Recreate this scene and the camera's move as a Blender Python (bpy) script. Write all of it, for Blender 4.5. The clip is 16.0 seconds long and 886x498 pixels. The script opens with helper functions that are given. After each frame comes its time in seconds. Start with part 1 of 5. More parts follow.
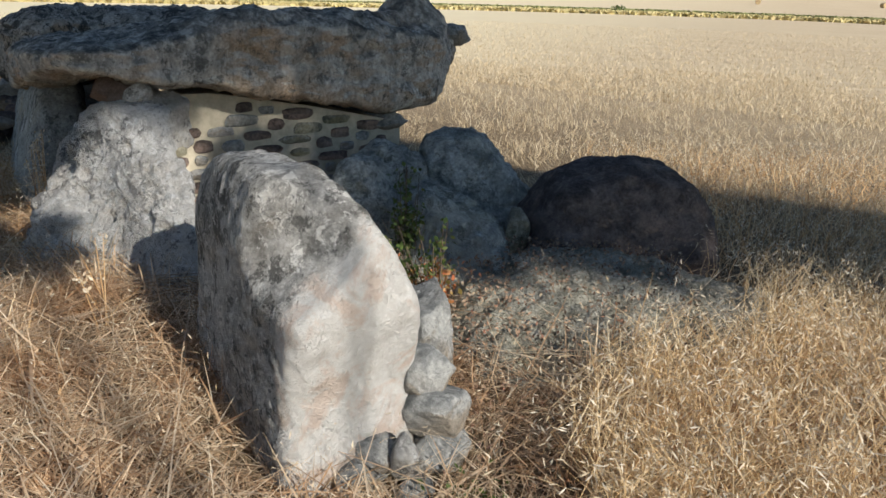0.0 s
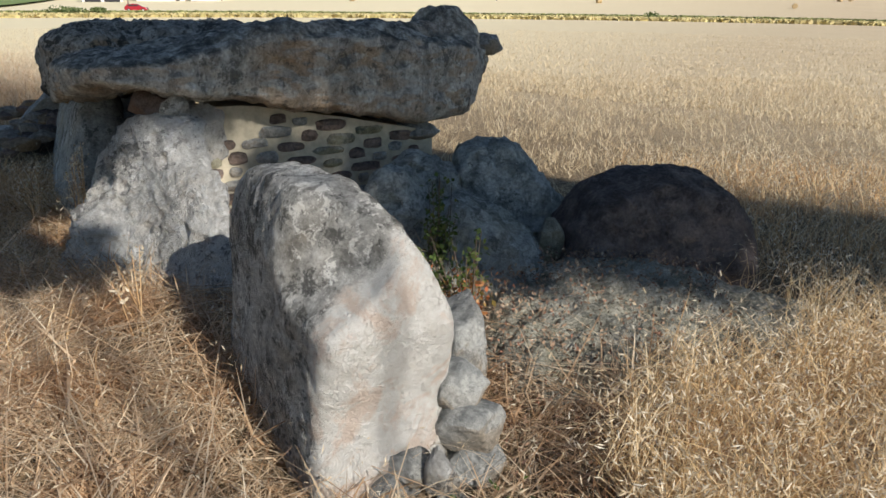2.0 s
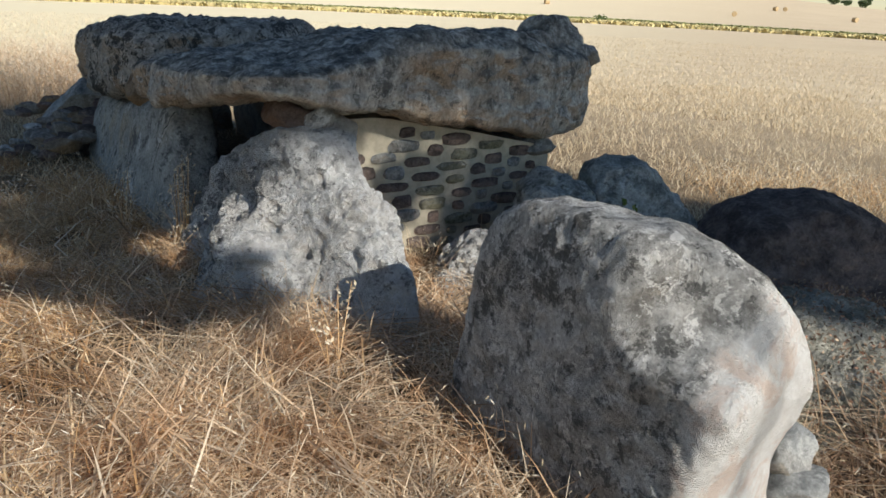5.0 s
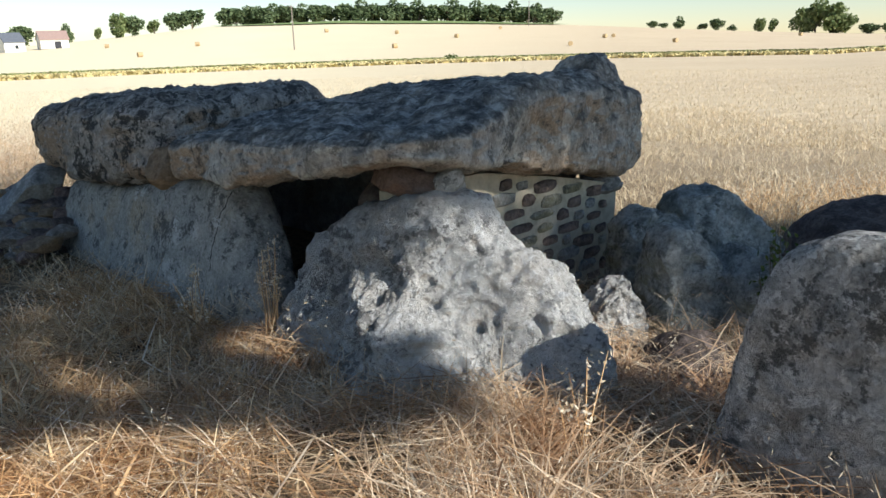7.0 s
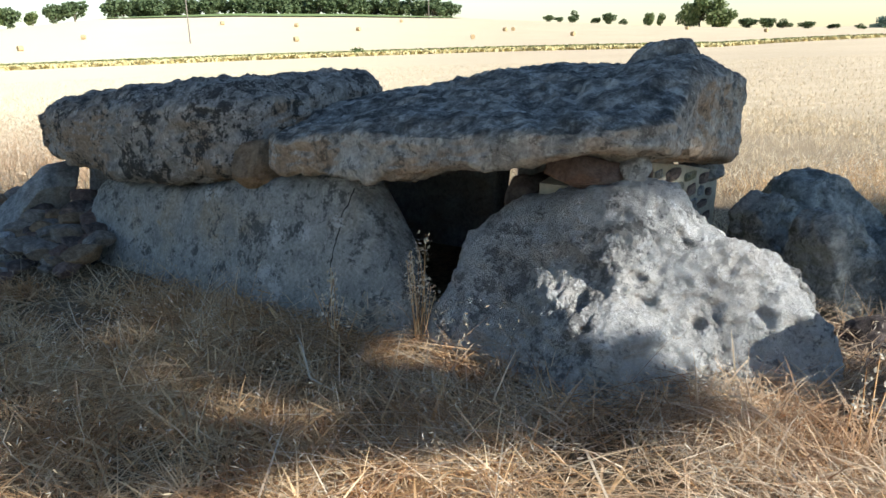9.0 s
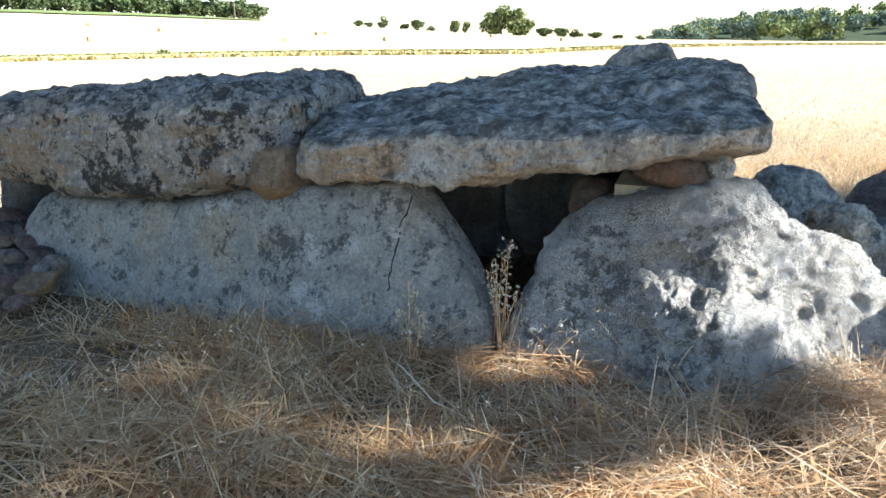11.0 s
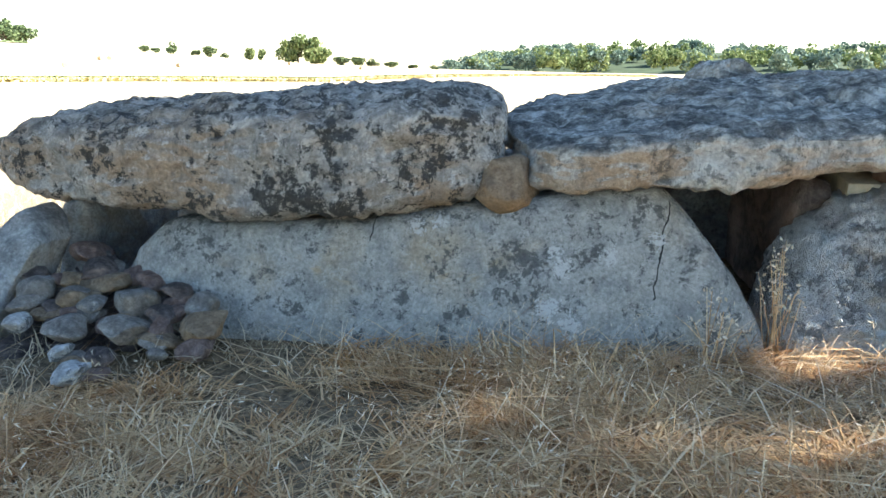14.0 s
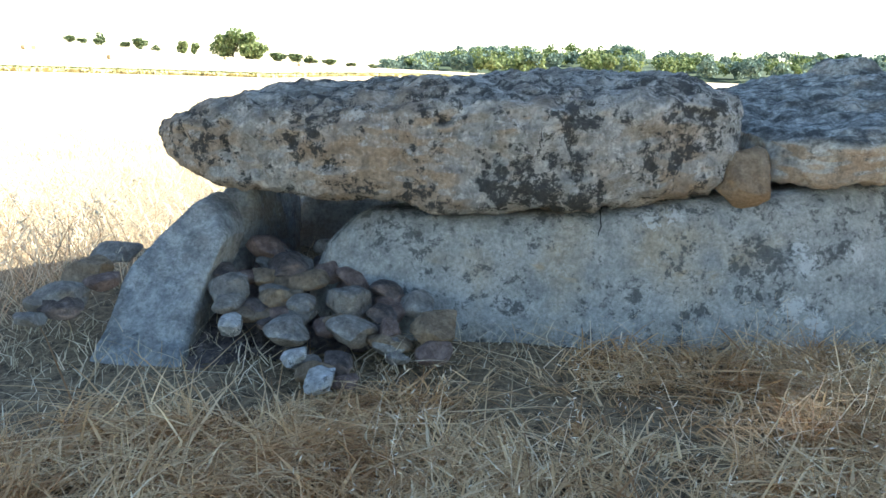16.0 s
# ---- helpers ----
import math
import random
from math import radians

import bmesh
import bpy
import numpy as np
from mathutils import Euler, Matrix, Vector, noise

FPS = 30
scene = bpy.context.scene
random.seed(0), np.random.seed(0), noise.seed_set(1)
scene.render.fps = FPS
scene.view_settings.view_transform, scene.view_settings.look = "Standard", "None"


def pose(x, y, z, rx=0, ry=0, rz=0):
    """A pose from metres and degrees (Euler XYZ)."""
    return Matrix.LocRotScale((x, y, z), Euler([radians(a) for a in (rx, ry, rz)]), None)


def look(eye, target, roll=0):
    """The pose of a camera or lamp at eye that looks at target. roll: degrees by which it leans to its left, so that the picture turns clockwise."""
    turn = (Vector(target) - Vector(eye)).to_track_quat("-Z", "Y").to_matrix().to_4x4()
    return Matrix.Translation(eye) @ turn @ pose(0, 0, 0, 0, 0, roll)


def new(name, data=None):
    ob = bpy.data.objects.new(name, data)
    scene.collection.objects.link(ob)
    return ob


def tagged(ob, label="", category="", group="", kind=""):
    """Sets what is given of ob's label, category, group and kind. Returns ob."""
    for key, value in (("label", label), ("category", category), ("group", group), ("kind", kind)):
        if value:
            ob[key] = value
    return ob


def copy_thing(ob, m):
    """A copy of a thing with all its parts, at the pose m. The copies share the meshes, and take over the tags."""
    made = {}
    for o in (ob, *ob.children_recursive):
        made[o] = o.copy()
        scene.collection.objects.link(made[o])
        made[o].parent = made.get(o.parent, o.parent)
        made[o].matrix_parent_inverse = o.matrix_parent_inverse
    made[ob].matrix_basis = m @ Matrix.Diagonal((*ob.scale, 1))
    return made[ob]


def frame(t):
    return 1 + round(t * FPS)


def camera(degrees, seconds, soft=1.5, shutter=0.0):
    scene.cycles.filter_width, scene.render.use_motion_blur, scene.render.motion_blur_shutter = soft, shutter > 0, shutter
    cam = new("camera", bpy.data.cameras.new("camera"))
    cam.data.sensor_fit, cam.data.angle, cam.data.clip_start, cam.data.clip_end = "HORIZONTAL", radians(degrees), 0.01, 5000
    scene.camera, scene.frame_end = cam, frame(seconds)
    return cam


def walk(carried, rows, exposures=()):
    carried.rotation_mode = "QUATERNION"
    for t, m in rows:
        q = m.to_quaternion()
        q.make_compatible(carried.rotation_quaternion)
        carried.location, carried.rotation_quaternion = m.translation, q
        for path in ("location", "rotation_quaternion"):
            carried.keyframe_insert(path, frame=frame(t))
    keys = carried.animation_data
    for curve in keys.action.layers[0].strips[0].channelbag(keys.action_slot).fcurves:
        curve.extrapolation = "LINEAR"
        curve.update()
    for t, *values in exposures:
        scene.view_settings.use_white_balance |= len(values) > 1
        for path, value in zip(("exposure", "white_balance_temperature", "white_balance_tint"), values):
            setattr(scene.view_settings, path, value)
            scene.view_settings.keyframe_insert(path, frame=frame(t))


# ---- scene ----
cam = camera(61.8, 16.0)
METRES, EYE, TILT, LEAN, TURN = 11.0, 1.6, -19.5, -1.7, 0.0
ROWS = [
    (0.0, 0.0, 0.0, 0.0, 0.0, 0.0, -0.0),
    (0.5, 0.0001, 0.0, -0.0002, 0.23, -0.18, 0.11),
    (1.0, 0.0003, 0.0001, -0.0003, 0.13, -0.26, 0.12),
    (1.5, 0.0003, 0.0007, -0.0001, -0.11, -0.22, 0.09),
    (2.0, -0.0006, 0.0032, 0.0012, 2.48, 0.68, 0.08),
    (2.5, -0.0055, 0.0077, 0.0027, 4.46, 0.51, 0.37),
    (3.0, -0.025, 0.0153, 0.0057, 4.28, 1.68, -1.17),
    (5.5, -0.167, 0.0388, 0.024, -4.22, 0.13, 2.06),
    (6.0, -0.2035, 0.054, 0.028, -4.56, 0.57, 5.35),
    (6.5, -0.2348, 0.064, 0.0348, -4.87, 3.24, 5.18),
    (7.0, -0.2779, 0.0746, 0.0394, -11.68, 3.1, 7.42),
    (7.5, -0.312, 0.0915, 0.0432, -11.83, 4.4, 8.21),
    (8.0, -0.3505, 0.1062, 0.0491, -14.34, 3.69, 6.7),
    (8.5, -0.38, 0.1146, 0.0558, -17.27, 1.61, 8.3),
    (9.0, -0.4074, 0.1387, 0.0634, -19.02, 1.54, 9.77),
    (11.5, -0.5488, 0.2461, 0.1035, -34.84, -1.05, 13.23),
    (12.0, -0.5751, 0.2829, 0.1134, -34.53, 0.18, 14.13),
    (12.5, -0.6044, 0.3081, 0.1184, -40.49, -2.68, 16.58),
    (13.0, -0.6355, 0.3352, 0.1263, -41.12, -1.47, 15.82),
    (13.5, -0.6577, 0.3616, 0.1347, -43.1, -2.37, 15.91),
    (14.0, -0.6894, 0.392, 0.1454, -48.94, -2.67, 15.5),
    (14.5, -0.7089, 0.422, 0.1533, -46.9, -1.44, 17.43),
    (15.0, -0.7263, 0.4602, 0.1646, -47.8, -3.59, 14.26),
    (15.5, -0.7514, 0.4898, 0.1763, -52.75, -3.16, 15.29),
    (16.0, -0.7668, 0.5307, 0.1841, -54.14, -4.05, 14.97),
]
walk(cam, [(t, pose(0, 0, EYE, TILT, LEAN, TURN) @ pose(METRES * x, METRES * y, METRES * z, 90 + pitch, roll, yaw)) for t, x, y, z, yaw, pitch, roll in ROWS],
     exposures=((0.0, 0.36, 6200, 10), (3.0, 0.29, 6200, 10), (6.0, 0.65, 6000, 9), (9.0, 1.05, 5850, 8), (11.5, 1.98, 6000, 8), (14.0, 2.46, 6050, 7), (16.0, 2.48, 6050, 6)))

# ---- light, sky and exposure ----
SUN_AZ, SUN_EL = 141.0, 30.5          # degrees clockwise from +y, and above the horizon
world = bpy.data.worlds.new("world")
scene.world = world
world.use_nodes = True
wn = world.node_tree
sky = wn.nodes.new("ShaderNodeTexSky")
sky.sky_type, sky.sun_disc = "NISHITA", False
sky.sun_elevation, sky.sun_rotation = radians(SUN_EL), radians(SUN_AZ)
sky.air_density, sky.dust_density = 1.0, 0.05
wn.links.new(sky.outputs[0], wn.nodes["Background"].inputs[0])
wn.nodes["Background"].inputs[1].default_value = 0.072
sun_way = Vector((math.sin(radians(SUN_AZ)) * math.cos(radians(SUN_EL)), math.cos(radians(SUN_AZ)) * math.cos(radians(SUN_EL)), math.sin(radians(SUN_EL))))
sun = new("sun", bpy.data.lights.new("sun", "SUN"))
sun.data.energy, sun.data.angle, sun.data.color = 5.0, radians(0.55), (1.0, 0.92, 0.80)
sun.matrix_world = look(sun_way * 50, (0, 0, 0))


# ---- materials ----
def material(name, rough=0.9):
    m = bpy.data.materials.new(name)
    m.use_nodes = True
    b = m.node_tree.nodes["Principled BSDF"]
    b.inputs["Roughness"].default_value = rough
    b.inputs["Specular IOR Level"].default_value = 0.25
    return m, m.node_tree, b


def node(t, kind, **ins):
    n = t.nodes.new("ShaderNode" + kind)
    for k, v in ins.items():
        n.inputs[k].default_value = v
    return n


def noise_tex(t, vec, scale, detail=6.0, rough=0.6, distortion=0.0):
    n = node(t, "TexNoise", Scale=scale, Detail=detail, Roughness=rough, Distortion=distortion)
    t.links.new(vec, n.inputs["Vector"])
    return n.outputs["Fac"]


def ramp(t, fac, stops):
    n = t.nodes.new("ShaderNodeValToRGB")
    e = n.color_ramp.elements
    while len(e) < len(stops):
        e.new(0.5)
    for el, (p, c) in zip(e, stops):
        el.position = p
        el.color = (*c, 1) if len(c) == 3 else (c[0], c[0], c[0], 1)
    t.links.new(fac, n.inputs[0])
    return n.outputs[0]


def mix(t, fac, a, b, how="MIX"):
    n = t.nodes.new("ShaderNodeMix")
    n.data_type, n.blend_type = "RGBA", how
    for sock, v in ((n.inputs[0], fac), (n.inputs[6], a), (n.inputs[7], b)):
        if isinstance(v, (int, float)):
            sock.default_value = v
        elif isinstance(v, tuple):
            sock.default_value = (*v, 1)
        else:
            t.links.new(v, sock)
    return n.outputs[2]


def times(t, a, b, op="MULTIPLY"):
    n = t.nodes.new("ShaderNodeMath")
    n.operation = op
    for sock, v in ((n.inputs[0], a), (n.inputs[1], b)):
        if isinstance(v, (int, float)):
            sock.default_value = v
        else:
            t.links.new(v, sock)
    return n.outputs[0]


def bump(t, b, height, strength, distance, under=None):
    n = node(t, "Bump", Strength=strength, Distance=distance)
    t.links.new(height, n.inputs["Height"])
    if under:
        t.links.new(under, n.inputs["Normal"])
    t.links.new(n.outputs[0], b.inputs["Normal"])
    return n.outputs[0]


def rock_material(name, base, pale, dark, warm, lichen_dark=0.5, lichen_pale=0.4, warm_amount=0.35, top=0.6, bumpy=1.0, extra=None, streak=0.0):
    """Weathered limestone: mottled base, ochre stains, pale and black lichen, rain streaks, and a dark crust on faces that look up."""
    m, t, b = material(name, 0.93)
    co = t.nodes.new("ShaderNodeTexCoord").outputs["Object"]
    big = noise_tex(t, co, 1.6, 4, 0.55, 0.4)
    mid = noise_tex(t, co, 6.5, 10, 0.74, 0.2)
    fine = noise_tex(t, co, 42.0, 8, 0.72)
    spots = noise_tex(t, co, 15.0, 8, 0.76, 0.25)
    col = mix(t, ramp(t, mid, [(0.38, (0,)), (0.59, (1,))]), tuple(0.88 * v for v in base), pale)
    col = mix(t, ramp(t, spots, [(0.31, (0.8,)), (0.39, (0,))]), col, tuple(0.42 * v for v in base))
    col = mix(t, times(t, ramp(t, big, [(0.5, (0,)), (0.66, (1,))]), warm_amount), col, warm)
    col = mix(t, times(t, ramp(t, spots, [(0.55, (0,)), (0.575, (1,))]), lichen_pale), col, tuple(min(0.9, 1.35 * v) for v in pale))
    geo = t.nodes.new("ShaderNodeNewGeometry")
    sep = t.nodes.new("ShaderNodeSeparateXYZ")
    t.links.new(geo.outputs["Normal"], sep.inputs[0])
    rust = times(t, ramp(t, sep.outputs["Z"], [(0.0, (1,)), (0.12, (0,))]), ramp(t, big, [(0.38, (0,)), (0.55, (1,))]))
    col = mix(t, times(t, rust, min(1.0, 1.3 * warm_amount)), col, warm)
    if streak:
        mp = node(t, "Mapping")
        mp.inputs["Scale"].default_value = (7.0, 7.0, 0.9)
        t.links.new(co, mp.inputs[0])
        runs = times(t, noise_tex(t, mp.outputs[0], 1.0, 6, 0.65, 0.3), ramp(t, mid, [(0.3, (0.8,)), (0.6, (1.1,))]))
        col = mix(t, times(t, ramp(t, runs, [(0.50, (0,)), (0.57, (1,))]), streak), col, tuple(1.4 * v for v in dark))
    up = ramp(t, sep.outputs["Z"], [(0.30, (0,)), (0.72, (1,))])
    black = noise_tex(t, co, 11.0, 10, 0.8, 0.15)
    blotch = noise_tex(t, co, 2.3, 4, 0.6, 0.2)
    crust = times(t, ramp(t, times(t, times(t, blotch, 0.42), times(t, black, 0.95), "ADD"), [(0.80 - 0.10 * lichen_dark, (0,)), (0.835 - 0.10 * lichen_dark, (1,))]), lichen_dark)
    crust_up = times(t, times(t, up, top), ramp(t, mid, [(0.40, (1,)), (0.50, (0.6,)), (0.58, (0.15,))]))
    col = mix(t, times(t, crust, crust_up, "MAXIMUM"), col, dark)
    col = mix(t, 0.6, col, ramp(t, fine, [(0.28, (0.18,)), (0.5, (0.53,)), (0.72, (0.88,))]), "OVERLAY")
    t.links.new(col, b.inputs["Base Color"])
    n0 = bump(t, b, spots, 0.6 * bumpy, 0.05)
    n1 = bump(t, b, mid, 0.95 * bumpy, 0.09, n0)
    vor = node(t, "TexVoronoi", Scale=26.0)
    t.links.new(co, vor.inputs["Vector"])
    n2 = bump(t, b, ramp(t, vor.outputs["Distance"], [(0.0, (0,)), (0.35, (1,))]), 0.5 * bumpy, 0.015, n1)
    bump(t, b, fine, 0.8 * bumpy, 0.025, n2)
    if extra:
        extra(t, b, co, col)
    return m


def plain_material(name, color, rough=0.7, scale=8.0, spread=0.25):
    m, t, b = material(name, rough)
    co = t.nodes.new("ShaderNodeTexCoord").outputs["Object"]
    n = noise_tex(t, co, scale, 6, 0.65)
    lo, hi = tuple(v * (1 - spread) for v in color), tuple(min(1, v * (1 + spread)) for v in color)
    t.links.new(ramp(t, n, [(0.3, lo), (0.7, hi)]), b.inputs["Base Color"])
    bump(t, b, n, 0.2, 0.02)
    return m


def island_material(name, stops, rough=0.8, through_light=0.0, patch=None):
    """Blades and leaves: each one takes its own tint; patch: a second tone that grows in patches."""
    m, t, b = material(name, rough)
    geo = t.nodes.new("ShaderNodeNewGeometry")
    col = ramp(t, geo.outputs["Random Per Island"], stops)
    if patch:
        co = t.nodes.new("ShaderNodeTexCoord").outputs["Object"]
        col = mix(t, times(t, ramp(t, noise_tex(t, co, 2.2, 5, 0.6), [(0.45, (0,)), (0.62, (1,))]), 0.75), col, patch, "MULTIPLY")
    t.links.new(col, b.inputs["Base Color"])
    if through_light:
        tr = t.nodes.new("ShaderNodeBsdfTranslucent")
        t.links.new(col, tr.inputs[0])
        mx = t.nodes.new("ShaderNodeMixShader")
        mx.inputs[0].default_value = through_light
        t.links.new(b.outputs[0], mx.inputs[1])
        t.links.new(tr.outputs[0], mx.inputs[2])
        t.links.new(mx.outputs[0], t.nodes["Material Output"].inputs[0])
    return m


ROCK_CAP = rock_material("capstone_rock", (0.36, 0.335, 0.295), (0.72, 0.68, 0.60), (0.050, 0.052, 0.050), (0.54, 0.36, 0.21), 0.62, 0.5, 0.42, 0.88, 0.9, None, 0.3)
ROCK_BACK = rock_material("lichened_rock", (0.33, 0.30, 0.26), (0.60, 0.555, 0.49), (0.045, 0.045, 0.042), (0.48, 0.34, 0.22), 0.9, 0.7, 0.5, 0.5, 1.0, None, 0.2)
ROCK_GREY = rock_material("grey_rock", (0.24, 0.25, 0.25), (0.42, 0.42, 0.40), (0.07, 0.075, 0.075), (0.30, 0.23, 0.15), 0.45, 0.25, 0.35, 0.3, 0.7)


def sunlit_end(t, b, co, col):
    """The whitish boulder's flat end: sunlight put in as a cream tone, with a peach stain."""
    sep = t.nodes.new("ShaderNodeSeparateXYZ")
    t.links.new(co, sep.inputs[0])
    edge = times(t, times(t, noise_tex(t, co, 9.0, 6, 0.7), 0.22), sep.outputs["X"], "ADD")
    lit_tone = mix(t, ramp(t, noise_tex(t, co, 24.0, 6, 0.7), [(0.35, (0,)), (0.65, (1,))]), (0.74, 0.71, 0.66), (0.86, 0.84, 0.80))
    stain = times(t, ramp(t, noise_tex(t, co, 4.5, 6, 0.68, 0.5), [(0.50, (0,)), (0.60, (1,))]), 0.55)
    lit_tone = mix(t, stain, lit_tone, (0.66, 0.47, 0.35))
    t.links.new(mix(t, ramp(t, edge, [(0.46, (0,)), (0.52, (1,))]), col, lit_tone), b.inputs["Base Color"])


def slab_marks(t, b, co, col):
    """The broad slab's own marks: two thin cracks and a few pale lichen patches."""
    sep = t.nodes.new("ShaderNodeSeparateXYZ")
    t.links.new(co, sep.inputs[0])
    wig = noise_tex(t, co, 5.0, 3, 0.5)
    x = times(t, times(t, wig, 0.16), sep.outputs["X"], "ADD")
    for line, slope, z0, z1, wide in ((-0.36, 0.10, 0.10, 0.66, 0.0045), (-2.08, 0.0, 0.36, 0.60, 0.004)):
        off = times(t, times(t, x, times(t, sep.outputs["Z"], slope), "SUBTRACT"), line + 0.08, "SUBTRACT")
        ab = t.nodes.new("ShaderNodeMath")
        ab.operation = "ABSOLUTE"
        t.links.new(off, ab.inputs[0])
        inside = times(t, times(t, ab.outputs[0], wide, "LESS_THAN"), times(t, times(t, sep.outputs["Z"], z0, "GREATER_THAN"), times(t, sep.outputs["Z"], z1, "LESS_THAN")))
        col = mix(t, inside, col, (0.03, 0.03, 0.03))
    for x0, z0, r in ((-0.90, 0.26, 0.045), (-0.95, 0.36, 0.03), (-0.62, 0.34, 0.034), (-0.98, 0.02, 0.06), (-0.84, -0.06, 0.05), (-1.80, 0.47, 0.035), (-1.66, 0.50, 0.03), (-0.35, 0.45, 0.03)):
        d = node(t, "VectorMath")
        d.operation = "DISTANCE"
        flat = node(t, "Mapping")
        flat.inputs["Scale"].default_value = (1, 0, 1)
        t.links.new(co, flat.inputs[0])
        t.links.new(flat.outputs[0], d.inputs[0])
        d.inputs[1].default_value = (x0, 0, z0)
        ragged = times(t, times(t, noise_tex(t, co, 34.0, 6, 0.75), 0.36), times(t, d.outputs["Value"], 0.18, "SUBTRACT"), "ADD")
        col = mix(t, times(t, times(t, ragged, r, "LESS_THAN"), 0.8), col, (0.62, 0.62, 0.59))
    t.links.new(col, b.inputs["Base Color"])


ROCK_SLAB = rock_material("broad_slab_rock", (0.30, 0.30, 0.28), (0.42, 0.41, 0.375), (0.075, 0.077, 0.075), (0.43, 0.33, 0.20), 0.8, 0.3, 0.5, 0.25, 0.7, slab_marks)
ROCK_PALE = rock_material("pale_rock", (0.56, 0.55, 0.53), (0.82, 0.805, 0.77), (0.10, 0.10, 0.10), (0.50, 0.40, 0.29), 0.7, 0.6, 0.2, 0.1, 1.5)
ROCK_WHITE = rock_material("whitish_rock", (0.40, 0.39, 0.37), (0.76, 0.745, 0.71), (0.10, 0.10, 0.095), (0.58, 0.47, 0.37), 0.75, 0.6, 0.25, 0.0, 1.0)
# the dark base carries the broad face's shade, the pale end its sunlight
ROCK_LIT_END = rock_material("whitish_rock_lit_end", (0.27, 0.26, 0.24), (0.64, 0.625, 0.59), (0.075, 0.075, 0.07), (0.42, 0.35, 0.26), 0.8, 0.8, 0.25, 0.0, 1.1, sunlit_end)
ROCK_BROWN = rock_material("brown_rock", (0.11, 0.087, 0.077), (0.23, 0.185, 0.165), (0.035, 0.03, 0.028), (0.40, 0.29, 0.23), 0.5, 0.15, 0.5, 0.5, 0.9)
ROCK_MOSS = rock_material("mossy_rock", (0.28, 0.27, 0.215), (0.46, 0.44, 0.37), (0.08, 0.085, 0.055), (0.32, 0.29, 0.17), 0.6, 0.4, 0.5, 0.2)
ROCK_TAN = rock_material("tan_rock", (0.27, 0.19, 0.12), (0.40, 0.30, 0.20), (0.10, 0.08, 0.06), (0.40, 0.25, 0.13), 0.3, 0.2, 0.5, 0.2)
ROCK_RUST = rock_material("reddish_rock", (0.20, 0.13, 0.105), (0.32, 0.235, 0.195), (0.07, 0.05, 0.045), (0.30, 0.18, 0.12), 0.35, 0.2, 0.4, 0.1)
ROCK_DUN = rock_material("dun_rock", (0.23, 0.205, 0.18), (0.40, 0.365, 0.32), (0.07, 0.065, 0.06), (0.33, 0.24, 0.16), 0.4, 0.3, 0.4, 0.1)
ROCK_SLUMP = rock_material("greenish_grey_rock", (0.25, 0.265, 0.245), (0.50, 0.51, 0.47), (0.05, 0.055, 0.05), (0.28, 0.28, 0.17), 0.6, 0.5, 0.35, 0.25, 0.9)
MORTAR = plain_material("mortar", (0.46, 0.41, 0.31), 0.95, 14.0, 0.2)


# ---- helpers for building ----
def link_mesh(name, verts, faces, mat, parent=None, label="", smooth=True, m=None):
    me = bpy.data.meshes.new(name)
    me.from_pydata(verts, [], faces)
    me.materials.append(mat)
    if smooth:
        me.polygons.foreach_set("use_smooth", [True] * len(me.polygons))
    me.update()
    ob = new(name, me)
    if parent:
        ob.parent = parent
    if m:
        ob.matrix_basis = m
    return tagged(ob, label)


def part(name, bm, mat, parent, label=""):
    me = bpy.data.meshes.new(name)
    bm.to_mesh(me)
    bm.free()
    me.materials.append(mat)
    ob = new(name, me)
    ob.parent = parent
    return tagged(ob, label)


def smooth_loop(points, n):
    """A closed smooth curve through the corners, n points evenly along it."""
    p = np.array(points, float)
    k = len(p)
    fine = []
    for i in range(k):
        a, b, c, d = p[i - 1], p[i], p[(i + 1) % k], p[(i + 2) % k]
        for s in np.linspace(0, 1, 24, endpoint=False):
            cr = 0.5 * (2 * b + (c - a) * s + (2 * a - 5 * b + 4 * c - d) * s * s + (3 * b - a - 3 * c + d) * s ** 3)
            fine.append(0.6 * cr + 0.4 * (b + (c - b) * s))
    fine = np.array(fine)
    seg = np.linalg.norm(np.roll(fine, -1, 0) - fine, axis=1)
    along = np.concatenate([[0], np.cumsum(seg)])
    closed = np.vstack([fine, fine[:1]])
    at = np.linspace(0, along[-1], n, endpoint=False)
    return np.stack([np.interp(at, along, closed[:, j]) for j in (0, 1)], 1)


